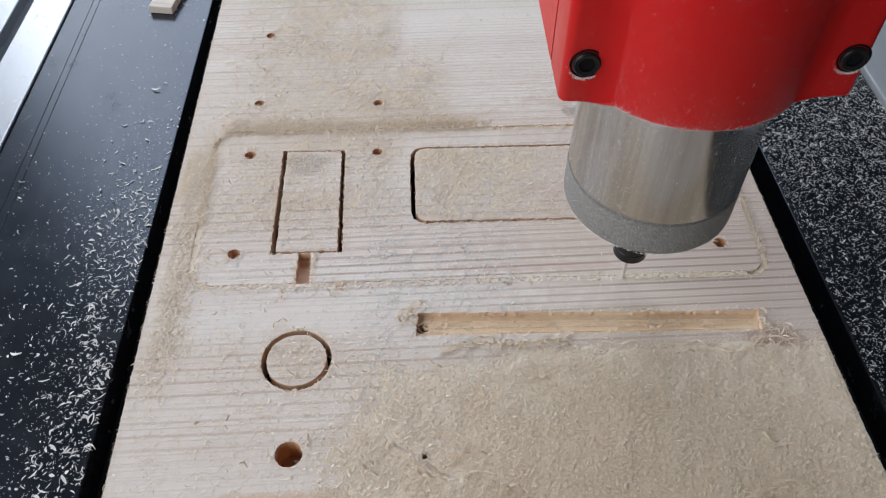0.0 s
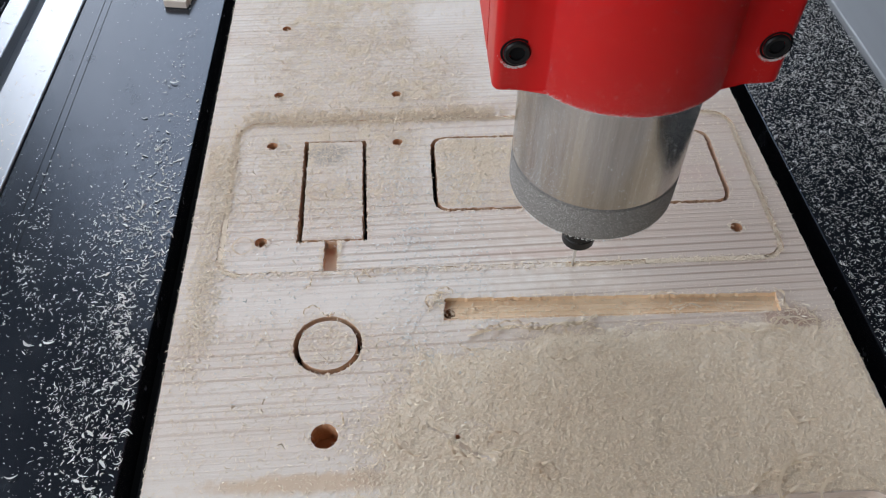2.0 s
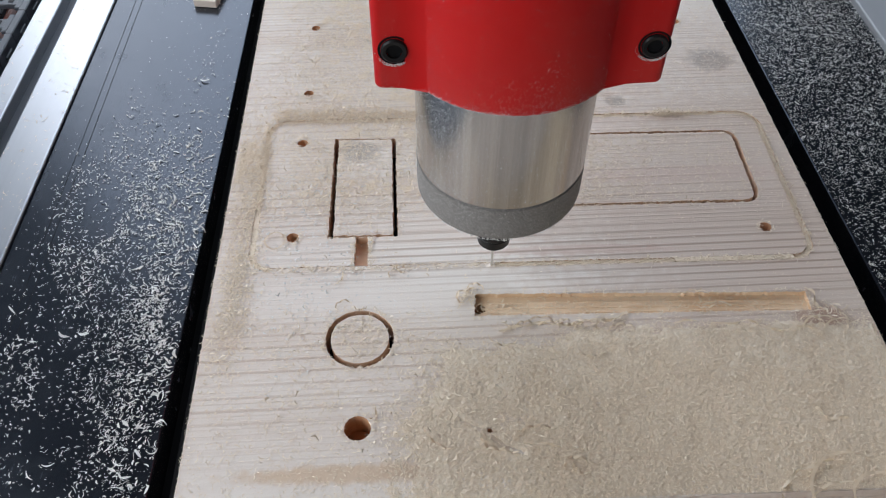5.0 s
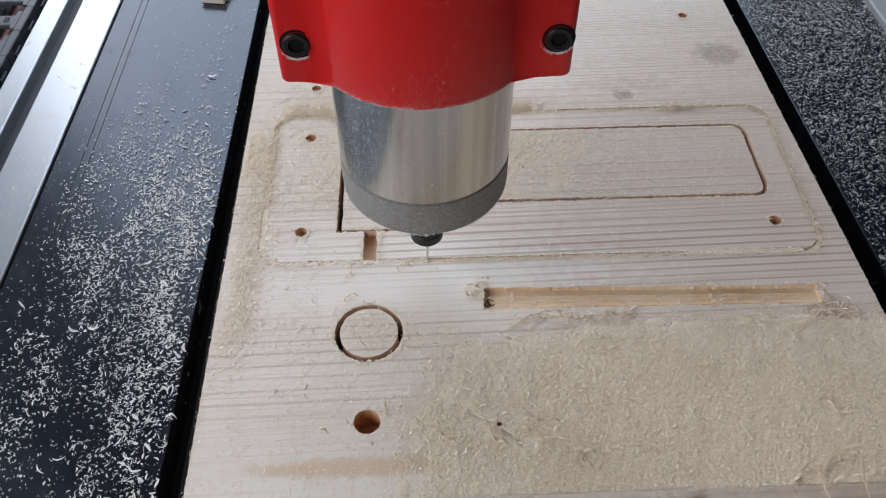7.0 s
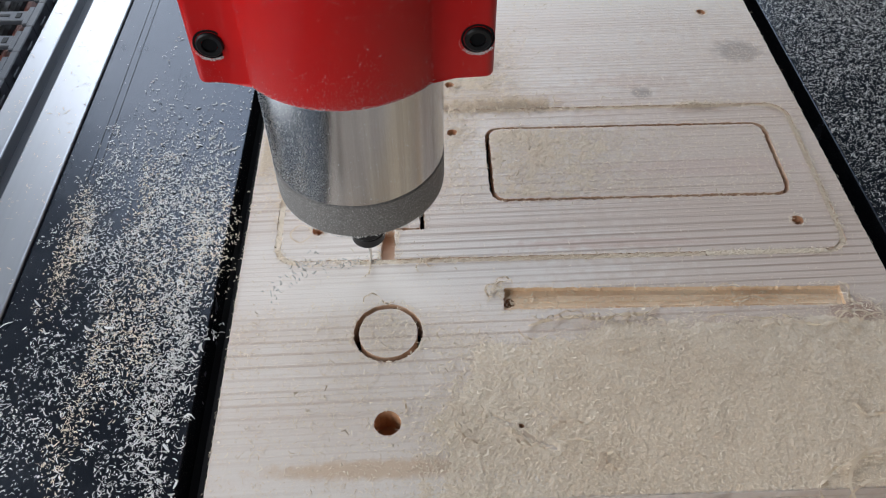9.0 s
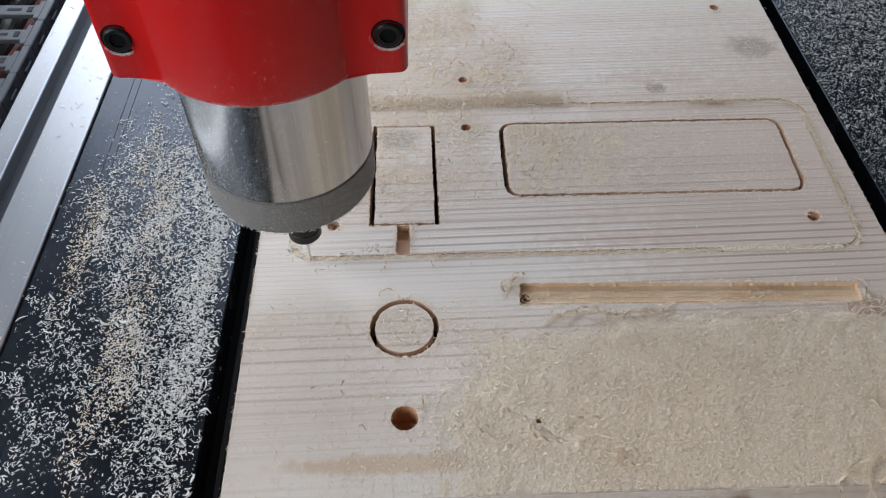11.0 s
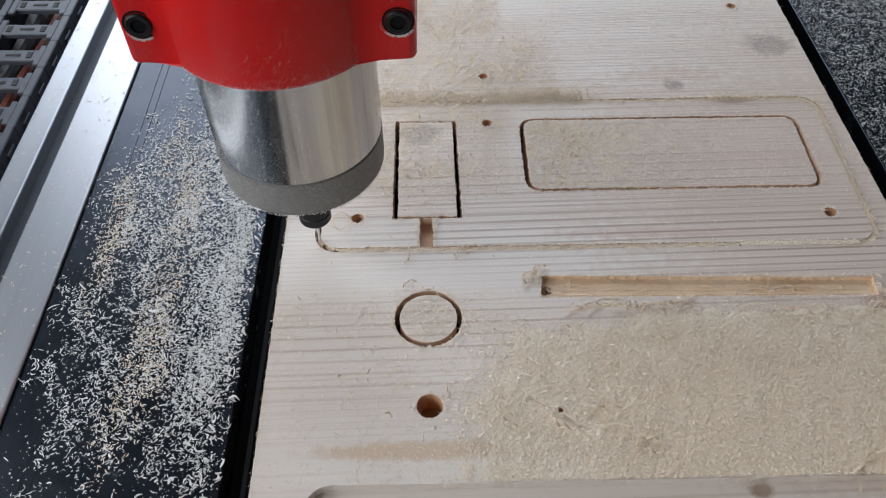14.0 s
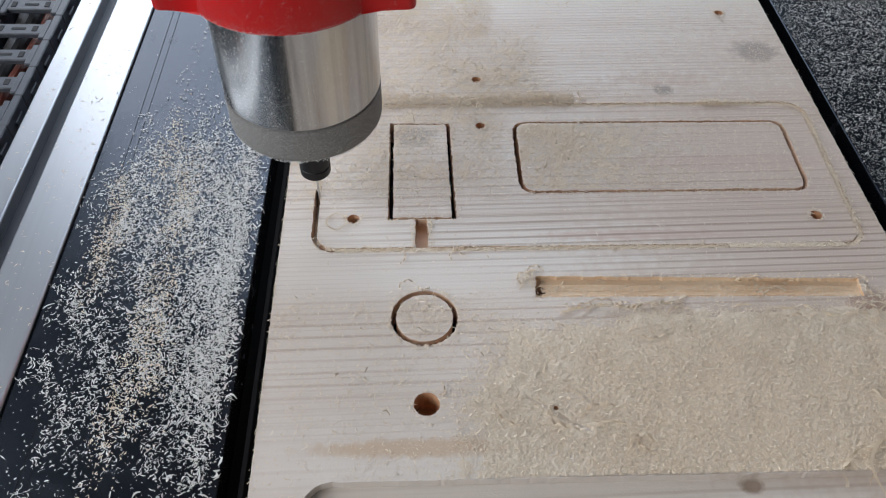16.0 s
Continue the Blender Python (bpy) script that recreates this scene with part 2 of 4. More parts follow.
# ---- building helpers ----
def mesh_from(name, verts, faces, mats, idx=None, smooth=False):
    me = bpy.data.meshes.new(name)
    me.from_pydata(verts, [], faces)
    for m in mats:
        me.materials.append(m)
    if idx is not None:
        me.polygons.foreach_set("material_index", idx)
    if smooth:
        me.polygons.foreach_set("use_smooth", [True] * len(me.polygons))
    me.update()
    return me


def part(name, bm, material, parent=None, label="", smooth=False, sharp=35):
    me = bpy.data.meshes.new(name)
    bmesh.ops.recalc_face_normals(bm, faces=bm.faces)
    if smooth:
        for f in bm.faces:
            f.smooth = True
        for e in bm.edges:
            if len(e.link_faces) == 2 and e.calc_face_angle(0) > radians(sharp):
                e.smooth = False
    bm.to_mesh(me)
    bm.free()
    me.materials.append(material)
    ob = new(name, me)
    if parent:
        ob.parent = parent
    if label:
        tagged(ob, label)
    return ob


def box_bm(x0, x1, y0, y1, z0, z1, bevel=0.0):
    bm = bmesh.new()
    bmesh.ops.create_cube(bm, size=1, matrix=Matrix.LocRotScale(((x0 + x1) / 2, (y0 + y1) / 2, (z0 + z1) / 2), None, (x1 - x0, y1 - y0, z1 - z0)))
    if bevel:
        bmesh.ops.bevel(bm, geom=bm.edges[:], offset=bevel, segments=2, affect="EDGES", profile=0.5)
    return bm


def prism_bm(outline, z0, z1, bevel=0.0):
    """An upright prism over a plan outline (anticlockwise)."""
    bm = bmesh.new()
    low = [bm.verts.new((x, y, z0)) for x, y in outline]
    high = [bm.verts.new((x, y, z1)) for x, y in outline]
    n = len(outline)
    bm.faces.new(low[::-1]), bm.faces.new(high)
    for i in range(n):
        bm.faces.new((low[i], low[(i + 1) % n], high[(i + 1) % n], high[i]))
    if bevel:
        rims = [e for e in bm.edges if abs(e.verts[0].co.z - e.verts[1].co.z) < 1e-9]
        bmesh.ops.bevel(bm, geom=rims, offset=bevel, segments=2, affect="EDGES", profile=0.5)
    return bm


def lathe_bm(profile, n=96):
    """A turned solid about z from (radius, height) pairs, from low to high."""
    bm = bmesh.new()
    rings = []
    for r, z in profile:
        if r < 1e-7:
            rings.append([bm.verts.new((0, 0, z))])
        else:
            rings.append([bm.verts.new((r * math.cos(2 * math.pi * i / n), r * math.sin(2 * math.pi * i / n), z)) for i in range(n)])
    for a, b in zip(rings, rings[1:]):
        for i in range(n):
            j = (i + 1) % n
            if len(a) == 1 and len(b) > 1:
                bm.faces.new((a[0], b[j], b[i]))
            elif len(b) == 1 and len(a) > 1:
                bm.faces.new((a[i], a[j], b[0]))
            elif len(a) > 1:
                bm.faces.new((a[i], a[j], b[j], b[i]))
    return bm


def rounded(x0, x1, y0, y1, r, n=8):
    pts = []
    for cx, cy, a in ((x1 - r, y1 - r, 0), (x0 + r, y1 - r, 90), (x0 + r, y0 + r, 180), (x1 - r, y0 + r, 270)):
        for i in range(n + 1):
            t = radians(a + 90 * i / n)
            pts.append((cx + r * math.cos(t), cy + r * math.sin(t)))
    return pts


def circle(cx, cy, r, n=40):
    return [(cx + r * math.cos(2 * math.pi * i / n), cy + r * math.sin(2 * math.pi * i / n)) for i in range(n)]


def ragged(loop, step, amount, seed):
    """The loop cut into short steps and roughened, as torn fibres leave an edge."""
    rng = random.Random(seed)
    out = []
    for (ax, ay), (bx, by) in zip(loop, loop[1:] + loop[:1]):
        d = math.hypot(bx - ax, by - ay)
        n = max(1, int(d / step))
        for i in range(n):
            f = i / n
            out.append((ax + (bx - ax) * f + rng.gauss(0, amount), ay + (by - ay) * f + rng.gauss(0, amount)))
    return out


def inside(loop, px, py):
    """For arrays of points: which lie inside the loop."""
    res = np.zeros(len(px), bool)
    for (ax, ay), (bx, by) in zip(loop, loop[1:] + loop[:1]):
        if ay == by:
            continue
        hit = ((ay > py) != (by > py)) & (px < (bx - ax) * (py - ay) / (by - ay) + ax)
        res ^= hit
    return res


# ---- the room ----
BED = -0.0120


def room():
    for name, m, b in (
        ("floor", M_FLOOR, (-0.82, 2.0, -2.2, 1.25, -0.95, -0.90)),
        ("ceiling", M_CEIL, (-0.92, 2.1, -2.3, 1.35, 1.60, 1.70)),
        # unseen wall, white so that it bounces light onto the clamp's front
        ("wall_south", M_WALL, (-0.92, 2.1, -2.3, -2.2, -0.9, 1.6)),
        ("wall_east", M_WALL_DARK, (2.0, 2.1, -2.2, 1.25, -0.9, 1.6)),
    ):
        tagged(part(name, box_bm(*b), m), "plain painted surface of the workshop", name.split("_")[0], kind="structure")

    def wall_with_opening(name, axis, at, thick, a0, a1, o0, o1, z0, z1):
        bm = bmesh.new()
        for u0, u1, w0, w1 in ((a0, o0, -0.9, 1.6), (o1, a1, -0.9, 1.6), (o0, o1, -0.9, z0), (o0, o1, z1, 1.6)):
            b = (u0, u1, at, at + thick, w0, w1) if axis == "y" else (at, at + thick, u0, u1, w0, w1)
            bmesh.ops.create_cube(bm, size=1, matrix=Matrix.LocRotScale(((b[0] + b[1]) / 2, (b[2] + b[3]) / 2, (b[4] + b[5]) / 2), None, (b[1] - b[0], b[3] - b[2], b[5] - b[4])))
        tagged(part(name, bm, M_WALL_DARK), "grey painted wall with a wide window opening", "wall", kind="structure")

    wall_with_opening("wall_north", "y", 1.25, 0.1, -0.92, 2.1, -0.80, 0.70, 0.07, 1.51)
    wall_with_opening("wall_west", "x", -0.92, 0.1, -2.2, 1.25, -1.46, 0.36, 0.24, 1.0)
    bench = part("workbench", box_bm(-0.7, 0.8, -0.45, 0.75, -0.12, -0.07, 0.004), plain_material("bench_board", (0.10, 0.09, 0.08), 0.7))
    tagged(bench, "dark workbench top that carries the machine", "workbench", kind="structure")
    for x in (-0.62, 0.72):
        for y in (-0.38, 0.68):
            part("leg", box_bm(x - 0.04, x + 0.04, y - 0.04, y + 0.04, -0.90, -0.12, 0.003), M_SLOT, bench)


room()


# ---- machine bed ----
def slanted(x0a, x1a, x0b, x1b, ya=-0.26, yb=0.45):
    """A long plan strip whose edges run from (x0a, x1a) at ya to (x0b, x1b) at yb."""
    return [(x0a, ya), (x1a, ya), (x1b, yb), (x0b, yb)]


def strip_x(near, far, y, ya=-0.26, yb=0.45):
    return near + (far - near) * (y - ya) / (yb - ya)


def bed():
    base = tagged(part("machine_base", box_bm(-0.30, 0.42, -0.27, 0.47, -0.068, -0.026, 0.002), M_SLOT), "black machine base under the bed plates", "machine base", kind="structure")
    tagged(part("bed_plate", prism_bm(slanted(-0.1345, -0.0542, -0.1195, -0.0482), -0.026, BED, 0.0005), M_PLATE), "black coated bed plate strewn with pale wood chips", "bed plate", group="bed plates")
    tagged(part("bed_plate", prism_bm(slanted(0.2254, 0.2890, 0.1970, 0.2685), -0.026, BED, 0.0005), M_PLATE), "black coated bed plate strewn with pale wood chips", "bed plate", group="bed plates")
    tagged(part("bed_plate", prism_bm(slanted(-0.0405, 0.2035, -0.0400, 0.1760), -0.026, BED - 0.0002, 0.0005), M_PLATE), "black coated bed plate under the pine board", "bed plate", group="bed plates")
    tagged(part("slot_strip", prism_bm(slanted(-0.0482, -0.0462, -0.0442, -0.0424), -0.026, -0.0165, 0.0004), M_SLOT), "dark strip standing in the slot beside the board", "strip", group="slot strips")
    tagged(part("slot_strip", prism_bm(slanted(0.2165, 0.2190, 0.1885, 0.1905), -0.026, -0.0165, 0.0004), M_SLOT), "dark strip standing in the slot beside the board", "strip", group="slot strips")
    for x in (-0.1195, -0.1160):
        bm = prism_bm(slanted(x - 0.00013, x + 0.00013, x + 0.0079, x + 0.00815), BED - 0.0001, BED + 0.00005)
        tagged(part("seam_line", bm, M_SLOT), "thin dark seam along the bed plate", "seam", group="bed seams")


bed()


def rails():
    rail = new("side_rail")
    tagged(rail, "bright aluminium side rail with a dark slot", "rail")
    part("inner_flange", prism_bm(slanted(-0.1560, -0.1348, -0.1400, -0.1198), -0.06, -0.0105, 0.0007), M_RAIL, rail)
    part("outer_flange", prism_bm(slanted(-0.1755, -0.1640, -0.1590, -0.1480), -0.06, -0.0105, 0.0007), M_RAIL, rail)
    part("slot_floor", prism_bm(slanted(-0.1640, -0.1560, -0.1480, -0.1400), -0.06, -0.0165), M_RAIL_SLOT, rail)
    rail = new("side_rail")
    tagged(rail, "grey aluminium side rail beyond the bed plate", "rail")
    part("inner_flange", prism_bm(slanted(0.2895, 0.325, 0.2690, 0.305), -0.06, -0.009, 0.0007), M_RAIL_GREY, rail)


rails()


def cable_chain():
    """A plastic energy chain of open links beside the rail, cables inside."""
    chain = new("cable_chain")
    tagged(chain, "grey plastic cable chain of open links, cables inside", "cable chain")
    pitch, x0, x1 = 0.0215, -0.2112, -0.1727
    top, low = -0.0115, -0.036
    first = None
    for i in range(20):
        y = -0.03 + i * pitch
        bm = bmesh.new()
        for b in (
            (x0, x1, -pitch * 0.20, pitch * 0.20, top - 0.003, top),
            (x0, x0 + 0.004, -pitch * 0.5, pitch * 0.5, low, top + 0.001),
            (x1 - 0.004, x1, -pitch * 0.5, pitch * 0.5, low, top + 0.001),
            (x1 - 0.0075, x1 - 0.004, -pitch * 0.36, pitch * 0.36, top - 0.002, top + 0.0004),
            (x0 + 0.004, x0 + 0.0075, -pitch * 0.36, pitch * 0.36, top - 0.002, top + 0.0004),
            (x1, x1 + 0.0008, -pitch * 0.2, pitch * 0.2, low + 0.004, top - 0.003),
        ):
            bmesh.ops.create_cube(bm, size=1, matrix=Matrix.LocRotScale(((b[0] + b[1]) / 2, (b[2] + b[3]) / 2, (b[4] + b[5]) / 2), None, (b[1] - b[0], b[3] - b[2], b[5] - b[4])))
        if first is None:
            bmesh.ops.bevel(bm, geom=bm.edges[:], offset=0.0005, segments=1, affect="EDGES")
            first = part("link", bm, M_CHAIN, chain)
            link = first
            bm2 = bmesh.new()
            for cx in (x0 + 0.010, (x0 + x1) / 2, x1 - 0.011):
                w = 0.0016 if abs(cx - (x0 + x1) / 2) > 0.001 else 0.0045
                bmesh.ops.create_cube(bm2, size=1, matrix=Matrix.LocRotScale((cx, 0, top), None, (w * 1.6, 0.0042 if w < 0.002 else 0.0016, 0.0006)))
            latch = part("latch", bm2, M_CHAIN_IN, link)
        else:
            bm.free()
            link = new("link", first.data)
            link.parent = chain
            new("latch", latch.data).parent = link
        link.matrix_basis = pose(0.023 * (y - 0.1), y, 0, 0, 0, -1.3)
    part("tray", prism_bm([(x0 - 0.006, -0.10), (x1 + 0.001, -0.10), (x1 + 0.009, 0.42), (x0 + 0.003, 0.42)], -0.06, low - 0.001), M_CHAIN_IN, chain)
    for x, r, m in ((-0.2010, 0.0032, M_CABLE_B), (-0.1945, 0.0035, M_CHAIN_IN), (-0.1870, 0.0036, M_CABLE_A), (-0.1795, 0.0030, M_CABLE_A)):
        bm = bmesh.new()
        rows = []
        for k in range(40):
            y = -0.08 + k * 0.0125
            cx = x + 0.023 * (y - 0.1) + 0.0012 * math.sin(k * 0.7 + x * 900)
            rows.append([bm.verts.new((cx + r * math.cos(a * math.pi / 5), y, low + r + 0.011 + 0.001 * math.sin(k * 0.5 + x * 300) + r * math.sin(a * math.pi / 5))) for a in range(10)])
        for a, b in zip(rows, rows[1:]):
            for j in range(10):
                bm.faces.new((a[j], a[(j + 1) % 10], b[(j + 1) % 10], b[j]))
        part("cable", bm, m, chain, smooth=True)


cable_chain()


# ---- the board ----
LEFT, NEAR, FAR = -0.0402, -0.19, 0.36
KERF = (-0.0275, 0.1890, -0.0143, 0.0702, 0.0085)  # centre line of the outer cut
HALF = 0.0011


def kerf_loop(off):
    x0, x1, y0, y1, r = KERF
    return rounded(x0 - off, x1 + off, y0 - off, y1 + off, r + off, 8)


def right_edge(y):
    return 0.1985 - 0.035 * (y + 0.01)


def groove_ridges():
    """The raised lines that the cutter's passes leave along the floor of the groove."""
    for f, h, w in ((0.22, 0.00035, 0.0006), (0.46, 0.0005, 0.0005), (0.70, 0.0006, 0.0007)):
        rng = random.Random(int(f * 100))
        bm = bmesh.new()
        rows = []
        for i in range(90):
            u = (i + 0.5) / 90
            x = 0.0582 + 0.1200 * u
            y = (-0.0380 - 0.0012 * u) * (1 - f) + (-0.0282 - 0.0030 * u) * f + rng.gauss(0, 0.00008)
            k = 0.35 + 0.65 * abs(math.sin(u * 23 + f * 40)) + rng.gauss(0, 0.1)
            rows.append([bm.verts.new((x, y + d * w, -0.00205 + (h * k if d == 0 else 0))) for d in (-1, 0, 1)])
        for a, b in zip(rows, rows[1:]):
            for j in (0, 1):
                bm.faces.new((a[j], b[j], b[j + 1], a[j + 1]))
        part("tool_ridge", bm, M_FRESH, BOARD)


def board():
    from mathutils import geometry
    rng = random.Random(4)
    left = [(LEFT + rng.gauss(0, 0.00006), y) for y in np.arange(FAR, NEAR, -0.0016)]
    right = [(right_edge(y) + rng.gauss(0, 0.00008), y) for y in np.arange(NEAR, FAR, 0.0016)]
    outer = left + right
    cuts = []  # (loop that bounds it, inner loop that is left standing, depth)
    rg = lambda loop, s, a=0.00015: ragged(loop, 0.0010, a, s)
    cuts.append((rg(kerf_loop(HALF), 1, 0.00012), rg(kerf_loop(-HALF), 2, 0.00012), 0.0085))
    cuts.append((rg(rounded(0.0550, 0.1770, 0.0150, 0.0587, 0.0065), 3), rg(rounded(0.0571, 0.1749, 0.0163, 0.0575, 0.0048), 4), 0.0115))
    cuts.append((rg([(0.0012, 0.0012), (0.0285, 0.0012), (0.0278, 0.0578), (0.0012, 0.0582)], 5), rg([(0.0032, 0.0022), (0.0266, 0.0022), (0.0260, 0.0572), (0.0032, 0.0574)], 6), 0.0115))
    cuts.append((rg(circle(0.0150, -0.0463, 0.0121, 60), 7, 0.00006), rg(circle(0.0150, -0.0463, 0.0102, 60), 8, 0.00005), 0.0115))
    cuts.append((rg(rounded(0.0120, 0.0170, -0.0141, 0.0011, 0.0006), 9), None, 0.0040))
    cuts.append((rg(GROOVE, 10), None, 0.0020))
    cuts.append((rg(rounded(-0.0240, 0.1925, -0.1700, -0.1080, 0.0090), 11, 0.00005), None, 0.0042))
    for i, (x, y, r) in enumerate(HOLES):
        cuts.append((ragged(circle(x, y, r, 28), 0.0006, 0.00005, 20 + i), None, 0.0105 if r > 0.003 else 0.0112))
    verts, edges = [], []
    for loop in [outer] + [c[0] for c in cuts] + [c[1] for c in cuts if c[1]]:
        s = len(verts)
        verts += [Vector(p) for p in loop]
        edges += [(s + i, s + (i + 1) % len(loop)) for i in range(len(loop))]
    vs, _, tris, *_ = geometry.delaunay_2d_cdt(verts, edges, [], 0, 1e-7)
    v = np.array([tuple(p) for p in vs])
    f = np.array([t for t in tris if len(t) == 3])
    mid = v[f].mean(1)
    depth = np.where(inside(outer, mid[:, 0], mid[:, 1]), 0.0, -1.0)
    for a, b, d in cuts:
        hit = inside(a, mid[:, 0], mid[:, 1])
        if b:
            hit &= ~inside(b, mid[:, 0], mid[:, 1])
        depth[hit] = np.maximum(depth[hit], d)
    keep = depth >= 0
    f, depth = f[keep], depth[keep]
    pts, faces, mats, index = [], [], [], {}

    def vert(i, z):
        key = (i, round(z * 1e6))
        if key not in index:
            index[key] = len(pts)
            pts.append((v[i][0], v[i][1], z))
        return index[key]

    sides = {}
    for t, d in zip(f.tolist(), depth.tolist()):
        faces.append([vert(i, -d) for i in t])
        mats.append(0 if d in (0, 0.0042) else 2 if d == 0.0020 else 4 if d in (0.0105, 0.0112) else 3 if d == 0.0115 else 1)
        for a, b in ((t[0], t[1]), (t[1], t[2]), (t[2], t[0])):
            sides.setdefault((min(a, b), max(a, b)), []).append((a, b, d))
    for both in sides.values():
        if len(both) == 2 and both[0][2] != both[1][2]:
            (a, b, d), (_, _, e) = both
            hi, lo = min(d, e), max(d, e)
            faces.append([vert(a, -hi), vert(b, -hi), vert(b, -lo), vert(a, -lo)])
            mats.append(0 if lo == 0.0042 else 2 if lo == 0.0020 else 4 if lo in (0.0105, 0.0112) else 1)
        elif len(both) == 1:
            a, b, d = both[0]
            faces.append([vert(a, 0), vert(b, 0), vert(b, BED), vert(a, BED)])
            mats.append(1)
    me = mesh_from("pine_board", pts, faces, [M_WOOD, M_CUT, M_FRESH, M_SLOT, M_HOLE], mats)
    bm = bmesh.new()
    bm.from_mesh(me)
    bmesh.ops.recalc_face_normals(bm, faces=bm.faces)
    up = [q for q in bm.faces if abs(q.normal.z) > 0.9 and q.normal.z < 0]
    bmesh.ops.reverse_faces(bm, faces=up)
    bm.to_mesh(me)
    bm.free()
    ob = new("pine_board", me)
    return tagged(ob, "pale spruce board milled with slots, holes and panel outlines", "wooden board")


GROOVE = [(0.0562, -0.0378), (0.1790, -0.0394), (0.1794, -0.0312), (0.0570, -0.0281)]
HOLES = [
    (0.0152, -0.0813, 0.0044), (-0.0122, 0.1408, 0.0021), (-0.0122, 0.0897, 0.0022), (0.0412, 0.0883, 0.0022), (-0.0125, 0.0560, 0.0023),
    (0.0412, 0.0562, 0.0022), (-0.0125, 0.0018, 0.0024), (0.1740, 0.0012, 0.0024), (0.1690, 0.1412, 0.0022), (0.0582, -0.0838, 0.0009), (0.0584, -0.0338, 0.0021),
]
BOARD = board()
groove_ridges()


# ---- chips and sawdust ----
def flakes(xyz, length, width, curl, tilt, rng, ends=0.45, rows=3):
    """Curled flakes as arrays: cross rows of two points each, for every place; ends: how wide the tips are."""
    n = len(xyz)
    ang = rng.uniform(0, 2 * np.pi, n)
    L = length * np.minimum(rng.lognormal(0, 0.45, n), 2.2)
    W = width * np.minimum(rng.lognormal(0, 0.35, n), 1.9)
    bend = rng.normal(0, curl, n)
    lift = np.abs(rng.normal(0, tilt, n))
    roll = rng.normal(0, 0.35, n)
    ca, sa = np.cos(ang), np.sin(ang)
    out = np.empty((n, rows * 2, 3))
    for k in range(rows):
        s = k / (rows - 1) - 0.5
        along, side = L * s, bend * L * (s * s * 4 - 0.5) * 0.5
        z = lift * L * (s + 0.5) + np.abs(bend) * L * 0.25 * (1 - 4 * s * s) * 0.6
        w = W * (ends + (1 - ends) * (1 - 4 * s * s))
        for j, q in enumerate((-0.5, 0.5)):
            u, v = along, side + w * q
            out[:, k * 2 + j, 0] = xyz[:, 0] + u * ca - v * sa
            out[:, k * 2 + j, 1] = xyz[:, 1] + u * sa + v * ca
            out[:, k * 2 + j, 2] = xyz[:, 2] + z + w * q * roll * 0.6 + np.abs(w * roll) * 0.3
    return out


def flake_mesh(name, quads, material):
    n, m = quads.shape[:2]
    strips = m // 2 - 1
    me = bpy.data.meshes.new(name)
    me.vertices.add(n * m)
    me.vertices.foreach_set("co", quads.reshape(-1))
    b = np.arange(n)[:, None] * m
    loops = np.concatenate([b + [2 * i, 2 * i + 1, 2 * i + 3, 2 * i + 2] for i in range(strips)], 1).reshape(-1)
    me.loops.add(len(loops))
    me.loops.foreach_set("vertex_index", loops)
    me.polygons.add(n * strips)
    me.polygons.foreach_set("loop_start", np.arange(n * strips) * 4)
    me.polygons.foreach_set("loop_total", np.full(n * strips, 4))
    me.polygons.foreach_set("use_smooth", np.ones(n * strips, bool))
    me.materials.append(material)
    me.update(calc_edges=True)
    me.validate()
    return me


def bumps(x, y, seed, *scales):
    """Smooth random values in 0..1 over the plan, from sums of waves."""
    r = np.random.default_rng(seed)
    v = np.zeros(len(x))
    for s in scales:
        for _ in range(5):
            a = r.uniform(0, 2 * np.pi)
            v += np.sin((x * np.cos(a) + y * np.sin(a)) * s + r.uniform(0, 6.28)) / len(scales)
    return 1 / (1 + np.exp(-v * 0.9))


def cut_out(x, y):
    """Which places lie over a cut, where no chip can rest."""
    bad = np.zeros(len(x), bool)
    ring = lambda a, b: inside(a, x, y) & ~inside(b, x, y)
    bad |= ring(rounded(0.0550, 0.1770, 0.0150, 0.0587, 0.0065), rounded(0.0572, 0.1748, 0.0170, 0.0570, 0.0046))
    bad |= ring([(0.0012, 0.0010), (0.0285, 0.0010), (0.0278, 0.0580), (0.0012, 0.0584)], [(0.0033, 0.0024), (0.0265, 0.0024), (0.0258, 0.0570), (0.0033, 0.0572)])
    bad |= ring(circle(0.015, -0.0463, 0.0122), circle(0.015, -0.0463, 0.0101))
    bad |= inside(rounded(0.0118, 0.0172, -0.0143, 0.0013, 0.0006), x, y) | inside(GROOVE, x, y)
    bad |= inside(rounded(-0.0240, 0.1925, -0.1700, -0.1078, 0.009), x, y)
    bad |= (np.abs(x + 0.0275) < 0.0012) & (y > -0.0075) & (y < 0.0165)
    for hx, hy, r in HOLES:
        bad |= (x - hx) ** 2 + (y - hy) ** 2 < (r + 0.0002) ** 2
    return bad


def gauss(x, y, cx, cy, sx, sy):
    return np.exp(-((x - cx) / sx) ** 2 - ((y - cy) / sy) ** 2)


def step(v, a, b):
    t = np.clip((v - a) / (b - a), 0, 1)
    return t * t * (3 - 2 * t)


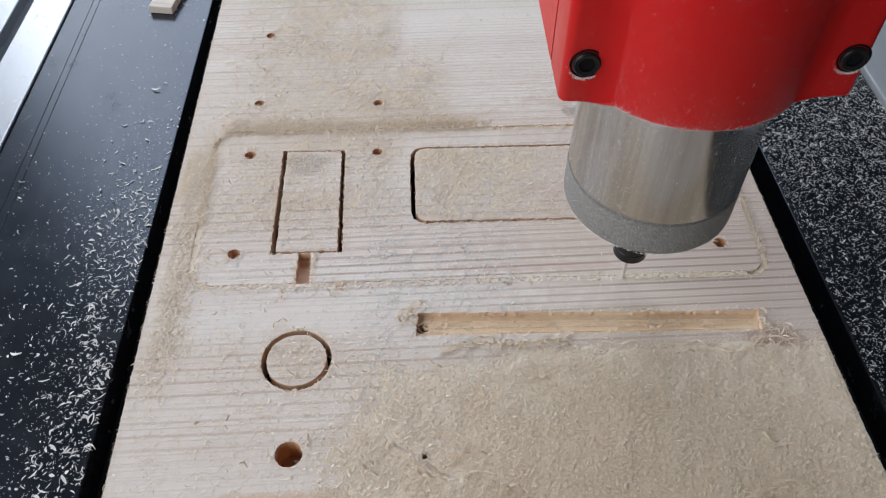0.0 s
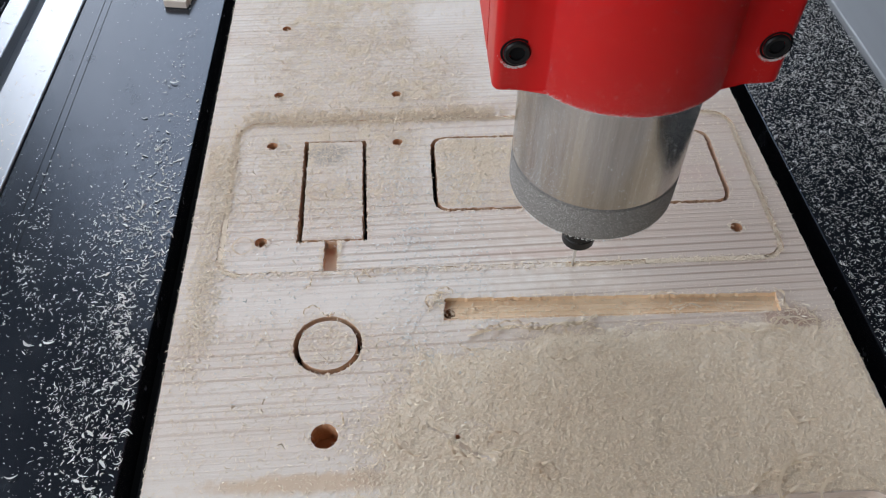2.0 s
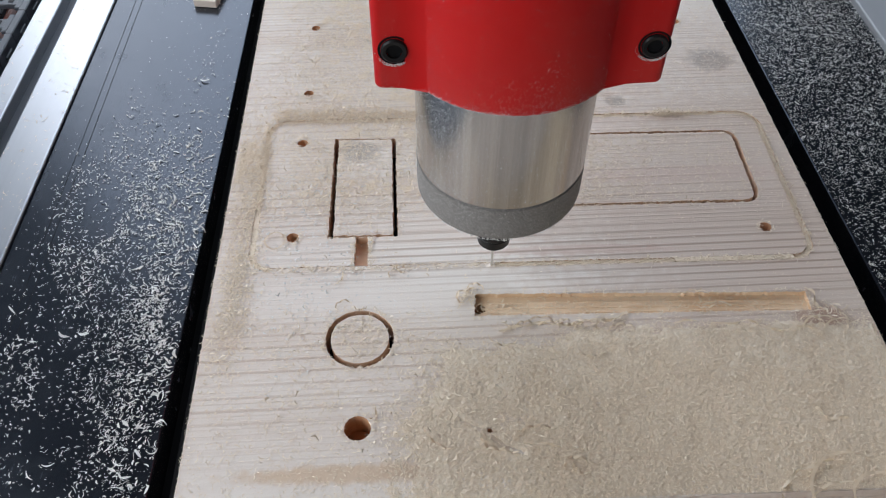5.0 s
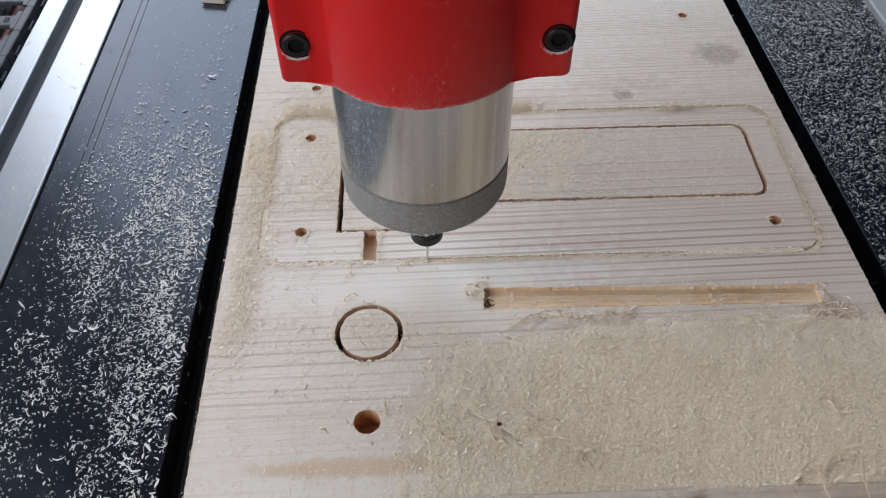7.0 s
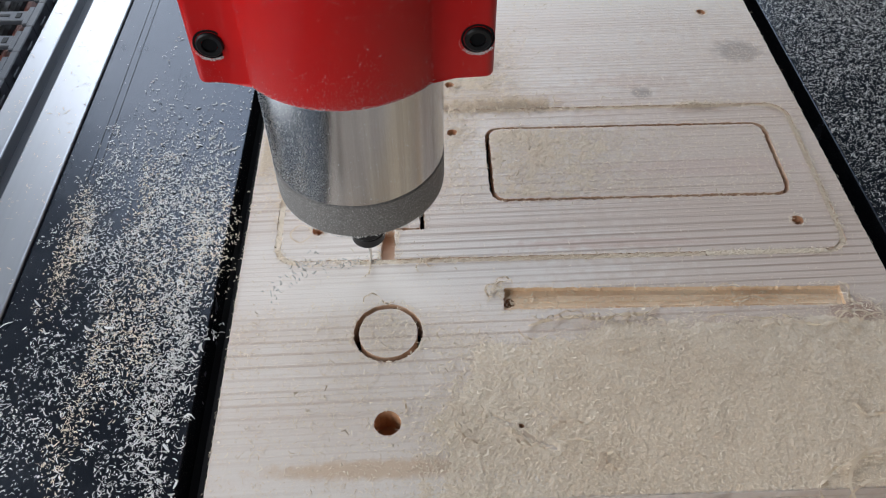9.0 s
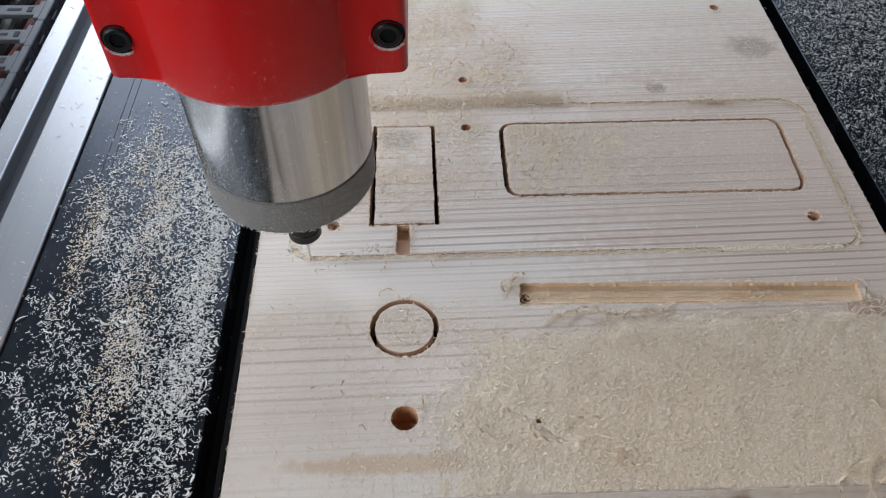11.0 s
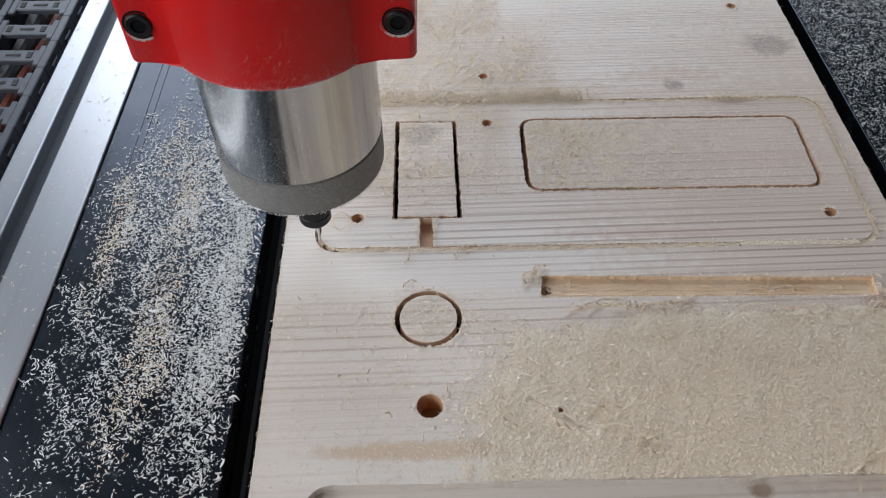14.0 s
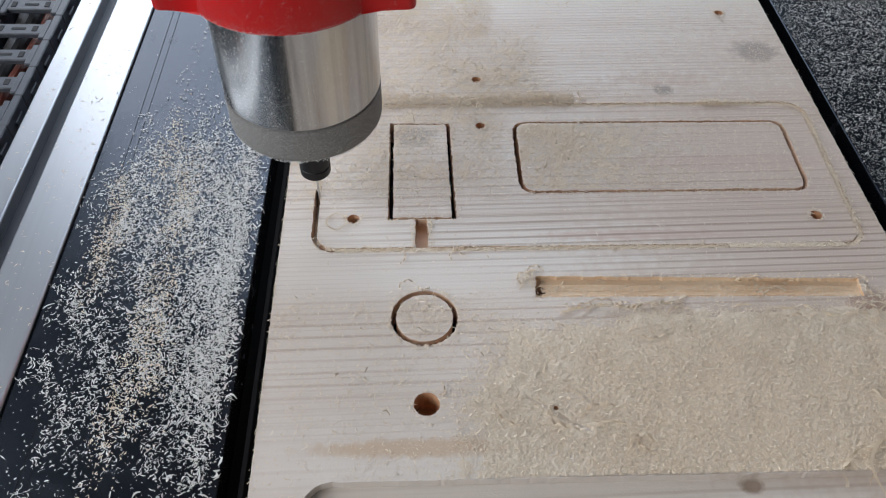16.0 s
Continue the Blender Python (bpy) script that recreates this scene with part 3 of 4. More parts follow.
def dust_cover(x, y):
    """How thickly the dust lies on the board, 0 to 1."""
    wave = bumps(x, y, 4, 45, 130) - 0.5
    heap = step(x + 0.05 * wave, -0.025, 0.105) * step(y + 0.016 * wave, -0.040, -0.056) * 1.3
    low = step(y, -0.060, -0.09) * step(x, 0.02, 0.05) * 0.3
    ridge = gauss(x, y, 0.030, 0.0735, 0.050, 0.0036) * 0.75
    back = step(y, 0.06, 0.085) * step(x, 0.125, 0.07) * (0.12 + 0.42 * step(x, -0.005, 0.03) * step(x, 0.085, 0.06) * step(y, 0.14, 0.10))
    middle = step(x, 0.060, 0.045) * (0.13 + 0.35 * step(y, 0.0, 0.03)) * step(x, -0.05, 0.0)
    left = step(x, -0.018, -0.030) * step(y, -0.10, -0.04) * step(y, 0.10, 0.03) * (0.2 + 0.45 * step(y, 0.02, 0.04))
    panel = inside(rounded(0.056, 0.176, 0.016, 0.058, 0.005), x, y) * (0.20 + 0.45 * step(x, 0.16, 0.06))
    islands = (inside([(0.003, 0.002), (0.0265, 0.002), (0.0265, 0.057), (0.003, 0.057)], x, y) | inside(circle(0.015, -0.0463, 0.0102), x, y)) * 0.30
    far = 0.07 + 0.05 * step(y, 0.05, 0.12)
    bare = 1 - 0.92 * step(y, -0.040, -0.030) * step(y, 0.016, 0.006) * (1 - islands)
    c = np.maximum.reduce([heap, low, ridge, back, middle, left, panel, islands, far + 0 * x]) * bare
    return c * (0.55 + 0.6 * bumps(x, y, 3, 60, 190))


def scatter(n, x0, x1, y0, y1, cover, rng):
    x, y = rng.uniform(x0, x1, n), rng.uniform(y0, y1, n)
    ok = rng.uniform(0, 1, n) < cover(x, y)
    return x[ok], y[ok]


def stuff(name, quads, material, label, category, parent=None):
    ob = new(name, flake_mesh(name, quads, material))
    if parent:
        ob.parent = parent
    return tagged(ob, label, category if not parent else "", kind="stuff")


CRACK = ((0.0493, -0.0799), (0.0571, -0.0843), (0.0626, -0.0893), (0.0684, -0.0920))


def crack_distance(x, y):
    """Distance to the crack that runs through the settled dust."""
    best = np.full(len(x), 9.0)
    for (ax, ay), (bx, by) in zip(CRACK, CRACK[1:]):
        dx, dy = bx - ax, by - ay
        f = np.clip(((x - ax) * dx + (y - ay) * dy) / (dx * dx + dy * dy), 0, 1)
        best = np.minimum(best, np.hypot(x - ax - f * dx, y - ay - f * dy))
    return best + 0.0005 * (bumps(x, y, 61, 900, 2100) - 0.5)


def dust_sheet():
    """The lumpy layer of fine dust itself; where it thins out it dips under the face of the board."""
    rng = np.random.default_rng(15)
    h = 0.00048
    xs, ys = np.arange(LEFT + 0.0008, 0.203, h), np.arange(-0.1325, 0.20, h)
    gx, gy = np.meshgrid(xs, ys)
    fx, fy = gx.ravel(), gy.ravel()
    lump = rng.normal(0, 1, gx.shape)
    lump = (lump + 0.6 * np.roll(lump, 1, 1)) * 0.85
    c = dust_cover(fx, fy)
    z = np.clip(c, 0, 1.0) * 0.00085 - 0.00046 + 0.00009 * lump.ravel() * np.clip(c * 1.6, 0.3, 1) + 0.0004 * (bumps(fx, fy, 21, 350, 800) - 0.5)
    crack = crack_distance(fx, fy)
    z += 0.0002 * np.exp(-((crack - 0.0022) / 0.0012) ** 2) - 0.0007 * np.exp(-(crack / 0.00055) ** 2)
    bad = cut_out(fx, fy) | (fx > right_edge(fy) - 0.0012) | (z < -0.0004)
    z = np.maximum(z, -0.0004)
    ny, nx = gx.shape
    i = np.arange(ny * nx).reshape(ny, nx)
    quad = np.stack([i[:-1, :-1], i[:-1, 1:], i[1:, 1:], i[1:, :-1]], -1).reshape(-1, 4)
    quad = quad[~(bad[quad].any(1)) & (z[quad].max(1) > 0)]
    me = mesh_from("dust_layer", np.stack([fx, fy, z], 1).tolist(), quad.tolist(), [M_DUST], smooth=True)
    tagged(new("dust_layer", me), "thin uneven layer of pale sawdust on the board", "sawdust", kind="stuff")


def board_dust():
    rng = np.random.default_rng(5)
    x, y = scatter(640000, LEFT + 0.0008, 0.203, -0.135, 0.30, dust_cover, rng)
    ok = ~cut_out(x, y) & (x < right_edge(y) - 0.0005) & (crack_distance(x, y) > 0.00065)
    x, y = x[ok], y[ok]
    z = rng.uniform(0.00002, 0.0009, len(x)) * np.clip(dust_cover(x, y), 0.15, 1)
    near = step(y, 0.02, -0.06)
    q = flakes(np.stack([x, y, z], 1), 0.00100 - 0.0002 * near * step(x, 0.0, 0.07), 0.00018, 0.38, 0.17, rng, 0.4)
    fx, fy = [], []
    for loop, sd, n in ((kerf_loop(0.0), 0.0011, 2600), (rounded(0.0555, 0.1765, 0.0155, 0.0582, 0.006), 0.0012, 1000), (GROOVE, 0.0008, 700),
                        (circle(0.015, -0.0463, 0.0124), 0.0008, 260), (rounded(0.0010, 0.0286, 0.0010, 0.0582, 0.001), 0.0009, 420), (rounded(0.0118, 0.0172, -0.0143, 0.0013, 0.0006), 0.0009, 300), *((circle(hx, hy, r + 0.0003), 0.0005, 70) for hx, hy, r in HOLES)):
        p = np.array(loop + loop[:1])
        seg = np.hypot(*np.diff(p, axis=0).T)
        at = rng.uniform(0, seg.sum(), n)
        k = np.searchsorted(np.cumsum(seg), at).clip(0, len(seg) - 1)
        f = (at - (np.cumsum(seg) - seg)[k]) / seg[k]
        fx.append(p[k, 0] + (p[k + 1, 0] - p[k, 0]) * f + rng.normal(0, sd, n))
        fy.append(p[k, 1] + (p[k + 1, 1] - p[k, 1]) * f + rng.normal(0, sd, n))
    fx, fy = np.concatenate(fx), np.concatenate(fy)
    ok = ~cut_out(fx, fy)
    ey = rng.uniform(-0.15, 0.25, 2800)
    side = rng.uniform(0, 1, 2800) < 0.6
    ex = np.where(side, LEFT, right_edge(ey)) + rng.normal(0, 0.0003, 2800) + np.where(side, 0.0003, -0.0003)
    edge = flakes(np.stack([ex, ey, rng.uniform(-0.0006, 0.0003, 2800)], 1), 0.0007, 0.00018, 0.8, 0.3, rng)
    stuff("edge_fibres", edge, M_CHIP, "torn fibres along the sawn board edges", "wood fibres")
    fuzz = flakes(np.stack([fx[ok], fy[ok], rng.uniform(0.0001, 0.0004, ok.sum())], 1), 0.0012, 0.00024, 0.8, 0.35, rng)
    stuff("cut_fuzz", fuzz, M_CHIP, "torn fibres and curls along the milled edges", "wood fibres")
    lx, ly = scatter(30000, LEFT + 0.001, 0.120, -0.100, 0.150, lambda u, v: dust_cover(u, v) * (0.35 + 0.9 * bumps(u, v, 33, 70, 200)) * step(u, 0.115, 0.05) * (1 - 0.8 * step(u, 0.03, 0.06) * step(v, -0.03, -0.05)), rng)
    ok = ~cut_out(lx, ly)
    lx, ly = lx[ok], ly[ok]
    loose = flakes(np.stack([lx, ly, rng.uniform(0.0002, 0.0007, len(lx))], 1), 0.0011, 0.00036, 0.9, 0.45, rng)
    stuff("loose_chips", loose, M_CHIP, "loose pale curled chips lying on the board", "wood chips")
    n = 2200
    rx = np.concatenate([rng.uniform(-0.027, 0.085, n), rng.normal(-0.0285, 0.0011, 260), rng.normal(0.070, 0.010, 340), rng.normal(0.152, 0.006, 260)])
    ry = np.concatenate([rng.normal(0.0735, 0.0026, n), rng.uniform(0.005, 0.07, 260), rng.normal(0.0745, 0.0022, 340), rng.normal(0.0704, 0.0010, 260)])
    ok = ~cut_out(rx, ry)
    rx, ry = rx[ok], ry[ok]
    curls = flakes(np.stack([rx, ry, np.abs(rng.normal(0.0004, 0.0004, len(rx)))], 1), 0.0017, 0.00024, 0.9, 0.3, rng)
    stuff("curled_chips", curls, M_CHIP_WARM, "heaped warm yellow curls along the milled line", "wood chips")
    tx = np.concatenate([rng.uniform(0.064, 0.125, 45), rng.normal(0.0545, 0.0022, 50), rng.normal(0.181, 0.004, 60)])
    ty = np.concatenate([rng.normal(-0.0425, 0.0009, 45), rng.normal(-0.0300, 0.0018, 50), rng.normal(-0.0395, 0.0030, 60)])
    ok = ~cut_out(tx, ty)
    torn = flakes(np.stack([tx[ok], ty[ok], rng.uniform(0.0003, 0.0012, ok.sum())], 1), 0.0022, 0.00034, 0.6, 0.20, rng)
    stuff("torn_fibres", torn, M_CHIP, "pale torn fibres beside the milled groove", "wood fibres")
    kx, ky = rng.normal(KERF[1], 0.0007, 420), rng.uniform(-0.004, 0.062, 420)
    row = flakes(np.stack([kx, ky, rng.uniform(0.0001, 0.0008, 420)], 1), 0.0010, 0.00030, 0.9, 0.25, rng)
    stuff("curled_chips", row, M_CHIP, "pale torn curls along the milled outline", "wood chips")
    gx, gy = rng.uniform(0.056, 0.181, 900), rng.normal(-0.0330, 0.0026, 900).clip(-0.0383, -0.0289)
    groove = flakes(np.stack([gx, gy, np.full(900, -0.00195)], 1), 0.0011, 0.00028, 0.7, 0.25, rng)
    stuff("groove_chips", groove, M_CHIP_WARM, "yellow chips lying in the milled groove", "wood chips")
    warm = rng.uniform(0, 1, len(x)) < gauss(x, y, 0.03, 0.074, 0.06, 0.006) * 0.7 + 0.66 * step(x, 0.03, 0.09) * step(y, -0.04, -0.06) + 0.40 * step(x, -0.012, -0.03)
    stuff("sawdust", q[~warm], M_CHIP, "pale sawdust and short curled chips on the board", "sawdust")
    stuff("sawdust", q[warm], M_CHIP_WARM, "warm yellow sawdust along the milled line", "sawdust")


def long_curl(cx, cy, z, radius, a0, a1, width, grow=0.0):
    """One thin shaving along an arc."""
    bm = bmesh.new()
    rows = []
    for i in range(29):
        t = radians(a0 + (a1 - a0) * i / 28)
        r = radius * (1 + grow * i / 28)
        lift = z + 0.0009 * abs(math.sin(i * 0.33 + cx * 500))
        w = width * (0.4 + 0.6 * math.sin(math.pi * (i + 0.6) / 29.2))
        rows.append([bm.verts.new((cx + (r + s * w) * math.cos(t), cy + (r + s * w) * math.sin(t), lift + abs(s) * 0.0002)) for s in (-0.5, 0.5)])
    for a, b in zip(rows, rows[1:]):
        bm.faces.new((a[0], b[0], b[1], a[1]))
    r = bmesh.ops.solidify(bm, geom=bm.faces[:], thickness=0.00012)
    ob = part("wood_shaving", bm, M_CHIP, smooth=True)
    tagged(ob, "long thin curled wood shaving on the board", "wood shaving", group="wood shavings")


def shavings():
    for c in (
        (-0.0190, -0.0005, 0.0006, 0.0040, 20, 380, 0.0006), (0.0085, 0.0265, 0.0008, 0.0042, -60, 300, 0.0005),
        (0.170, -0.110, 0.0019, 0.013, 60, 220, 0.0011, 0.2), (0.176, -0.114, 0.0018, 0.012, 30, 190, 0.0010, -0.3),
        (0.166, -0.122, 0.0018, 0.016, 80, 150, 0.0008), (0.0660, -0.0455, 0.0005, 0.006, 200, 320, 0.0006),
        (0.080, -0.0500, 0.0006, 0.010, 60, 130, 0.0007), (0.096, -0.0490, 0.0006, 0.008, 230, 320, 0.0007),
        (0.108, -0.0500, 0.0006, 0.006, 40, 150, 0.0007), (0.138, -0.0400, 0.0006, 0.010, 60, 130, 0.0007),
        (0.180, -0.0510, 0.0008, 0.008, 20, 170, 0.0007), (0.140, -0.0310, 0.0008, 0.007, 240, 310, 0.0007),
        (0.074, -0.0930, 0.0007, 0.010, 60, 150, 0.0008), (0.150, -0.0560, 0.0007, 0.008, 30, 140, 0.0006),
        (0.0090, -0.0330, 0.0004, 0.003, 20, 210, 0.0006), (0.0150, -0.0320, 0.0004, 0.0025, 200, 330, 0.0006),
        (0.0530, -0.0300, 0.0006, 0.003, 60, 260, 0.0008), (0.0570, -0.0270, 0.0006, 0.003, 0, 160, 0.0007),
        (0.0290, -0.0165, 0.0006, 0.0022, 0, 200, 0.0006), (0.0310, -0.0150, 0.0006, 0.0030, 150, 290, 0.0006), (0.0270, -0.0185, 0.0005, 0.0020, 80, 250, 0.0005),
        (0.0040, -0.0185, 0.0005, 0.0040, -70, 20, 0.0006), (0.0480, -0.0785, 0.0007, 0.0120, 200, 262, 0.0006),
        (0.0740, -0.0470, 0.0006, 0.0052, 55, 150, 0.0008), (0.0820, -0.0465, 0.0007, 0.0045, 20, 140, 0.0007), (0.0890, -0.0380, 0.0006, 0.0055, 235, 310, 0.0008),
        (0.0960, -0.0470, 0.0006, 0.0050, 40, 160, 0.0007), (0.1030, -0.0455, 0.0007, 0.0040, 60, 200, 0.0006), (0.0880, -0.0475, 0.0006, 0.0060, 70, 130, 0.0009),
        (0.1830, -0.0450, 0.0008, 0.0065, -60, 80, 0.0007), (0.1870, -0.0520, 0.0008, 0.0075, 40, 190, 0.0006), (0.1760, -0.0480, 0.0007, 0.0050, 10, 130, 0.0006),
        (0.0600, -0.0860, 0.0009, 0.0050, 170, 300, 0.0008), (0.0850, -0.0990, 0.0009, 0.0045, 20, 190, 0.0008), (0.0870, -0.0960, 0.0009, 0.0040, 150, 300, 0.0007), (0.0660, -0.0800, 0.0007, 0.0120, 205, 275, 0.0007),
    ):
        long_curl(*c)


def strand(points, z, width, seed):
    """A long wavy shaving: a twisted thin ribbon along a smooth line through plan points."""
    rng = random.Random(seed)
    line = [Vector((x, y, 0)) for x, y in points]
    line = [line[0] * 2 - line[1]] + line + [line[-1] * 2 - line[-2]]
    rows, bm, turn = [], bmesh.new(), rng.uniform(0, 6)
    for k in range(1, len(line) - 2):
        a, b, c, d = line[k - 1:k + 3]
        for i in range(14):
            f = i / 14
            p = 0.5 * (2 * b + (c - a) * f + (2 * a - 5 * b + 4 * c - d) * f * f + (3 * b - a - 3 * c + d) * f ** 3)
            go = (c - b).normalized()
            side = Vector((-go.y, go.x, 0))
            turn += rng.uniform(0.1, 0.45)
            p = p + side * 0.0003 * math.sin(turn * 1.3) + Vector((0, 0, z + 0.0005 * (1 + math.sin(turn))))
            half = width * rng.uniform(0.35, 0.6)
            tilt = side * math.cos(turn * 0.6) + Vector((0, 0, 0.7 * math.sin(turn * 0.6)))
            rows.append([bm.verts.new(p + tilt * half * j) for j in (-1, 0, 1)])
    for a, b in zip(rows, rows[1:]):
        for j in (0, 1):
            bm.faces.new((a[j], b[j], b[j + 1], a[j + 1]))
    bmesh.ops.solidify(bm, geom=bm.faces[:], thickness=0.00012)
    ob = part("wood_shaving", bm, M_CHIP, smooth=True)
    tagged(ob, "long wavy wood shaving lying beside the milled groove", "wood shaving", group="wood shavings")


def strands():
    for seed, (z, width, points) in enumerate((
        (0.0008, 0.0015, ((0.0640, -0.0452), (0.0724, -0.0439), (0.0797, -0.0426), (0.0857, -0.0439), (0.0951, -0.0427), (0.1034, -0.0421), (0.1119, -0.0393))),
        (0.0007, 0.0008, ((0.1250, -0.0440), (0.1340, -0.0436), (0.1470, -0.0451), (0.1540, -0.0441))),
        (0.0008, 0.0010, ((0.1540, -0.0443), (0.1577, -0.0461), (0.1650, -0.0487), (0.1753, -0.0473), (0.1785, -0.0515))),
        (0.0012, 0.0013, ((0.1690, -0.0980), (0.1603, -0.0994), (0.1512, -0.1032), (0.1464, -0.1082), (0.1456, -0.1142))),
        (0.0012, 0.0009, ((0.0687, -0.0900), (0.0737, -0.0896), (0.0810, -0.0911))),
        (0.0001, 0.0009, ((0.1403, -0.0288), (0.1393, -0.0340), (0.1390, -0.0363), (0.1442, -0.0352), (0.1508, -0.0366))),
        (0.0008, 0.0009, ((0.0530, -0.0296), (0.0552, -0.0268), (0.0590, -0.0262))),
        (0.0009, 0.0012, ((0.1795, -0.0295), (0.1815, -0.0335), (0.1805, -0.0380), (0.1830, -0.0410))),
        (0.0006, 0.0008, ((0.0195, -0.0790), (0.0215, -0.0765), (0.0205, -0.0740))),
        (0.0009, 0.0010, ((0.1660, -0.0800), (0.1700, -0.0835), (0.1760, -0.0840))),
    )):
        strand(points, z, width, seed + 300)


dust_sheet()
board_dust()
shavings()
strands()


def bed_chips():
    rng = np.random.default_rng(9)

    def left(x, y):
        inner = step(x, strip_x(-0.100, -0.095, y), strip_x(-0.060, -0.055, y))
        far = step(y, 0.12, 0.0)
        return np.clip((0.05 + 0.74 * inner ** 1.6) * (0.09 + 0.91 * far) * (0.45 + 0.9 * bumps(x, y, 6, 90, 260)), 0, 1)

    def right(x, y):
        return np.clip(0.24 + 0.3 * bumps(x, y, 8, 80, 240) + 0.35 * step(y, -0.02, 0.12), 0, 1)

    for n, size, wide, power, ends in ((5200, 0.0022, 0.00062, 1.5, 0.3), (11000, 0.0014, 0.00040, 1.2, 0.3), (30000, 0.00042, 0.00016, 0.7, 0.6)):
        x, y = scatter(n, -0.1335, -0.047, -0.20, 0.34, lambda u, v: left(u, v) ** power, rng)
        ok = (x > strip_x(-0.1343, -0.1195, y) + 0.001) & (x < strip_x(-0.0544, -0.0484, y))
        x, y = x[ok], y[ok]
        z = BED + rng.uniform(0.00005, 0.0005, len(x))
        q = flakes(np.stack([x, y, z], 1), size, wide, 0.38, 0.16, rng, ends, 5 if size > 0.001 else 3)
        stuff("wood_chips", q, M_CHIP_PALE, "pale curled wood chips strewn on the black plate", "wood chips")
    for n, size, wide, ends in ((15000, 0.0014, 0.00034, 0.3), (40000, 0.0008, 0.00024, 0.35), (75000, 0.0004, 0.00016, 0.6)):
        x, y = scatter(n, 0.195, 0.290, -0.20, 0.42, right, rng)
        ok = (x > strip_x(0.2260, 0.1977, y)) & (x < strip_x(0.2885, 0.2680, y))
        x, y = x[ok], y[ok]
        z = BED + rng.uniform(0.00005, 0.0005, len(x))
        q = flakes(np.stack([x, y, z], 1), size, wide, 0.65, 0.18, rng, ends, 5 if size > 0.0012 else 3)
        stuff("wood_chips", q, M_CHIP_PALE, "pale curled wood chips strewn on the black plate", "wood chips")
    x, y = rng.uniform(-0.17, -0.122, 900), rng.uniform(-0.15, 0.25, 900)
    ok = ((x > strip_x(-0.1555, -0.1398, y)) & (x < strip_x(-0.1350, -0.1200, y))) | ((x > strip_x(-0.175, -0.1588, y)) & (x < strip_x(-0.1645, -0.1485, y)))
    x, y = x[ok], y[ok]
    q = flakes(np.stack([x, y, np.full(len(x), -0.01045)], 1), 0.0011, 0.0003, 0.5, 0.15, rng)
    stuff("wood_chips", q, M_CHIP, "sparse wood chips on the aluminium rail", "wood chips")


bed_chips()


def offcut():
    bm = box_bm(-0.0063, 0.0063, 0, 0.034, 0, 0.0042, 0.0004)
    ob = part("wooden_offcut", bm, M_WOOD)
    ob.matrix_world = pose(-0.0754, 0.1792, BED + 0.0001, 0, 0, -9)
    tagged(ob, "small pale wooden offcut lying on the black plate", "wood offcut")


offcut()


# ---- the milling spindle ----
CLAMP_L, CLAMP_R, BELLY = -0.0379, 0.0400, 0.0318  # side faces and belly radius


def holder_outline(gap):
    """Front half of the clamp in plan: side tabs and a round belly."""
    pts = [(CLAMP_L, gap), (CLAMP_L, -0.0170)]
    pts += [(CLAMP_L + 0.0025 - 0.0025 * math.cos(radians(22.5 * i)), -0.0170 - 0.0025 * math.sin(radians(22.5 * i))) for i in range(1, 5)]
    pts.append((-0.0300, -0.0195))
    a0 = math.asin(0.0205 / BELLY)
    for i in range(41):
        a = math.pi + a0 + (math.pi - 2 * a0) * i / 40
        pts.append((BELLY * math.cos(a), BELLY * math.sin(a)))
    pts.append((0.0300, -0.0195))
    pts += [(CLAMP_R - 0.0025 + 0.0025 * math.cos(radians(22.5 * i)), -0.0170 - 0.0025 * math.sin(radians(22.5 * i))) for i in range(4, 0, -1)]
    return pts + [(CLAMP_R, -0.0170), (CLAMP_R, gap)]


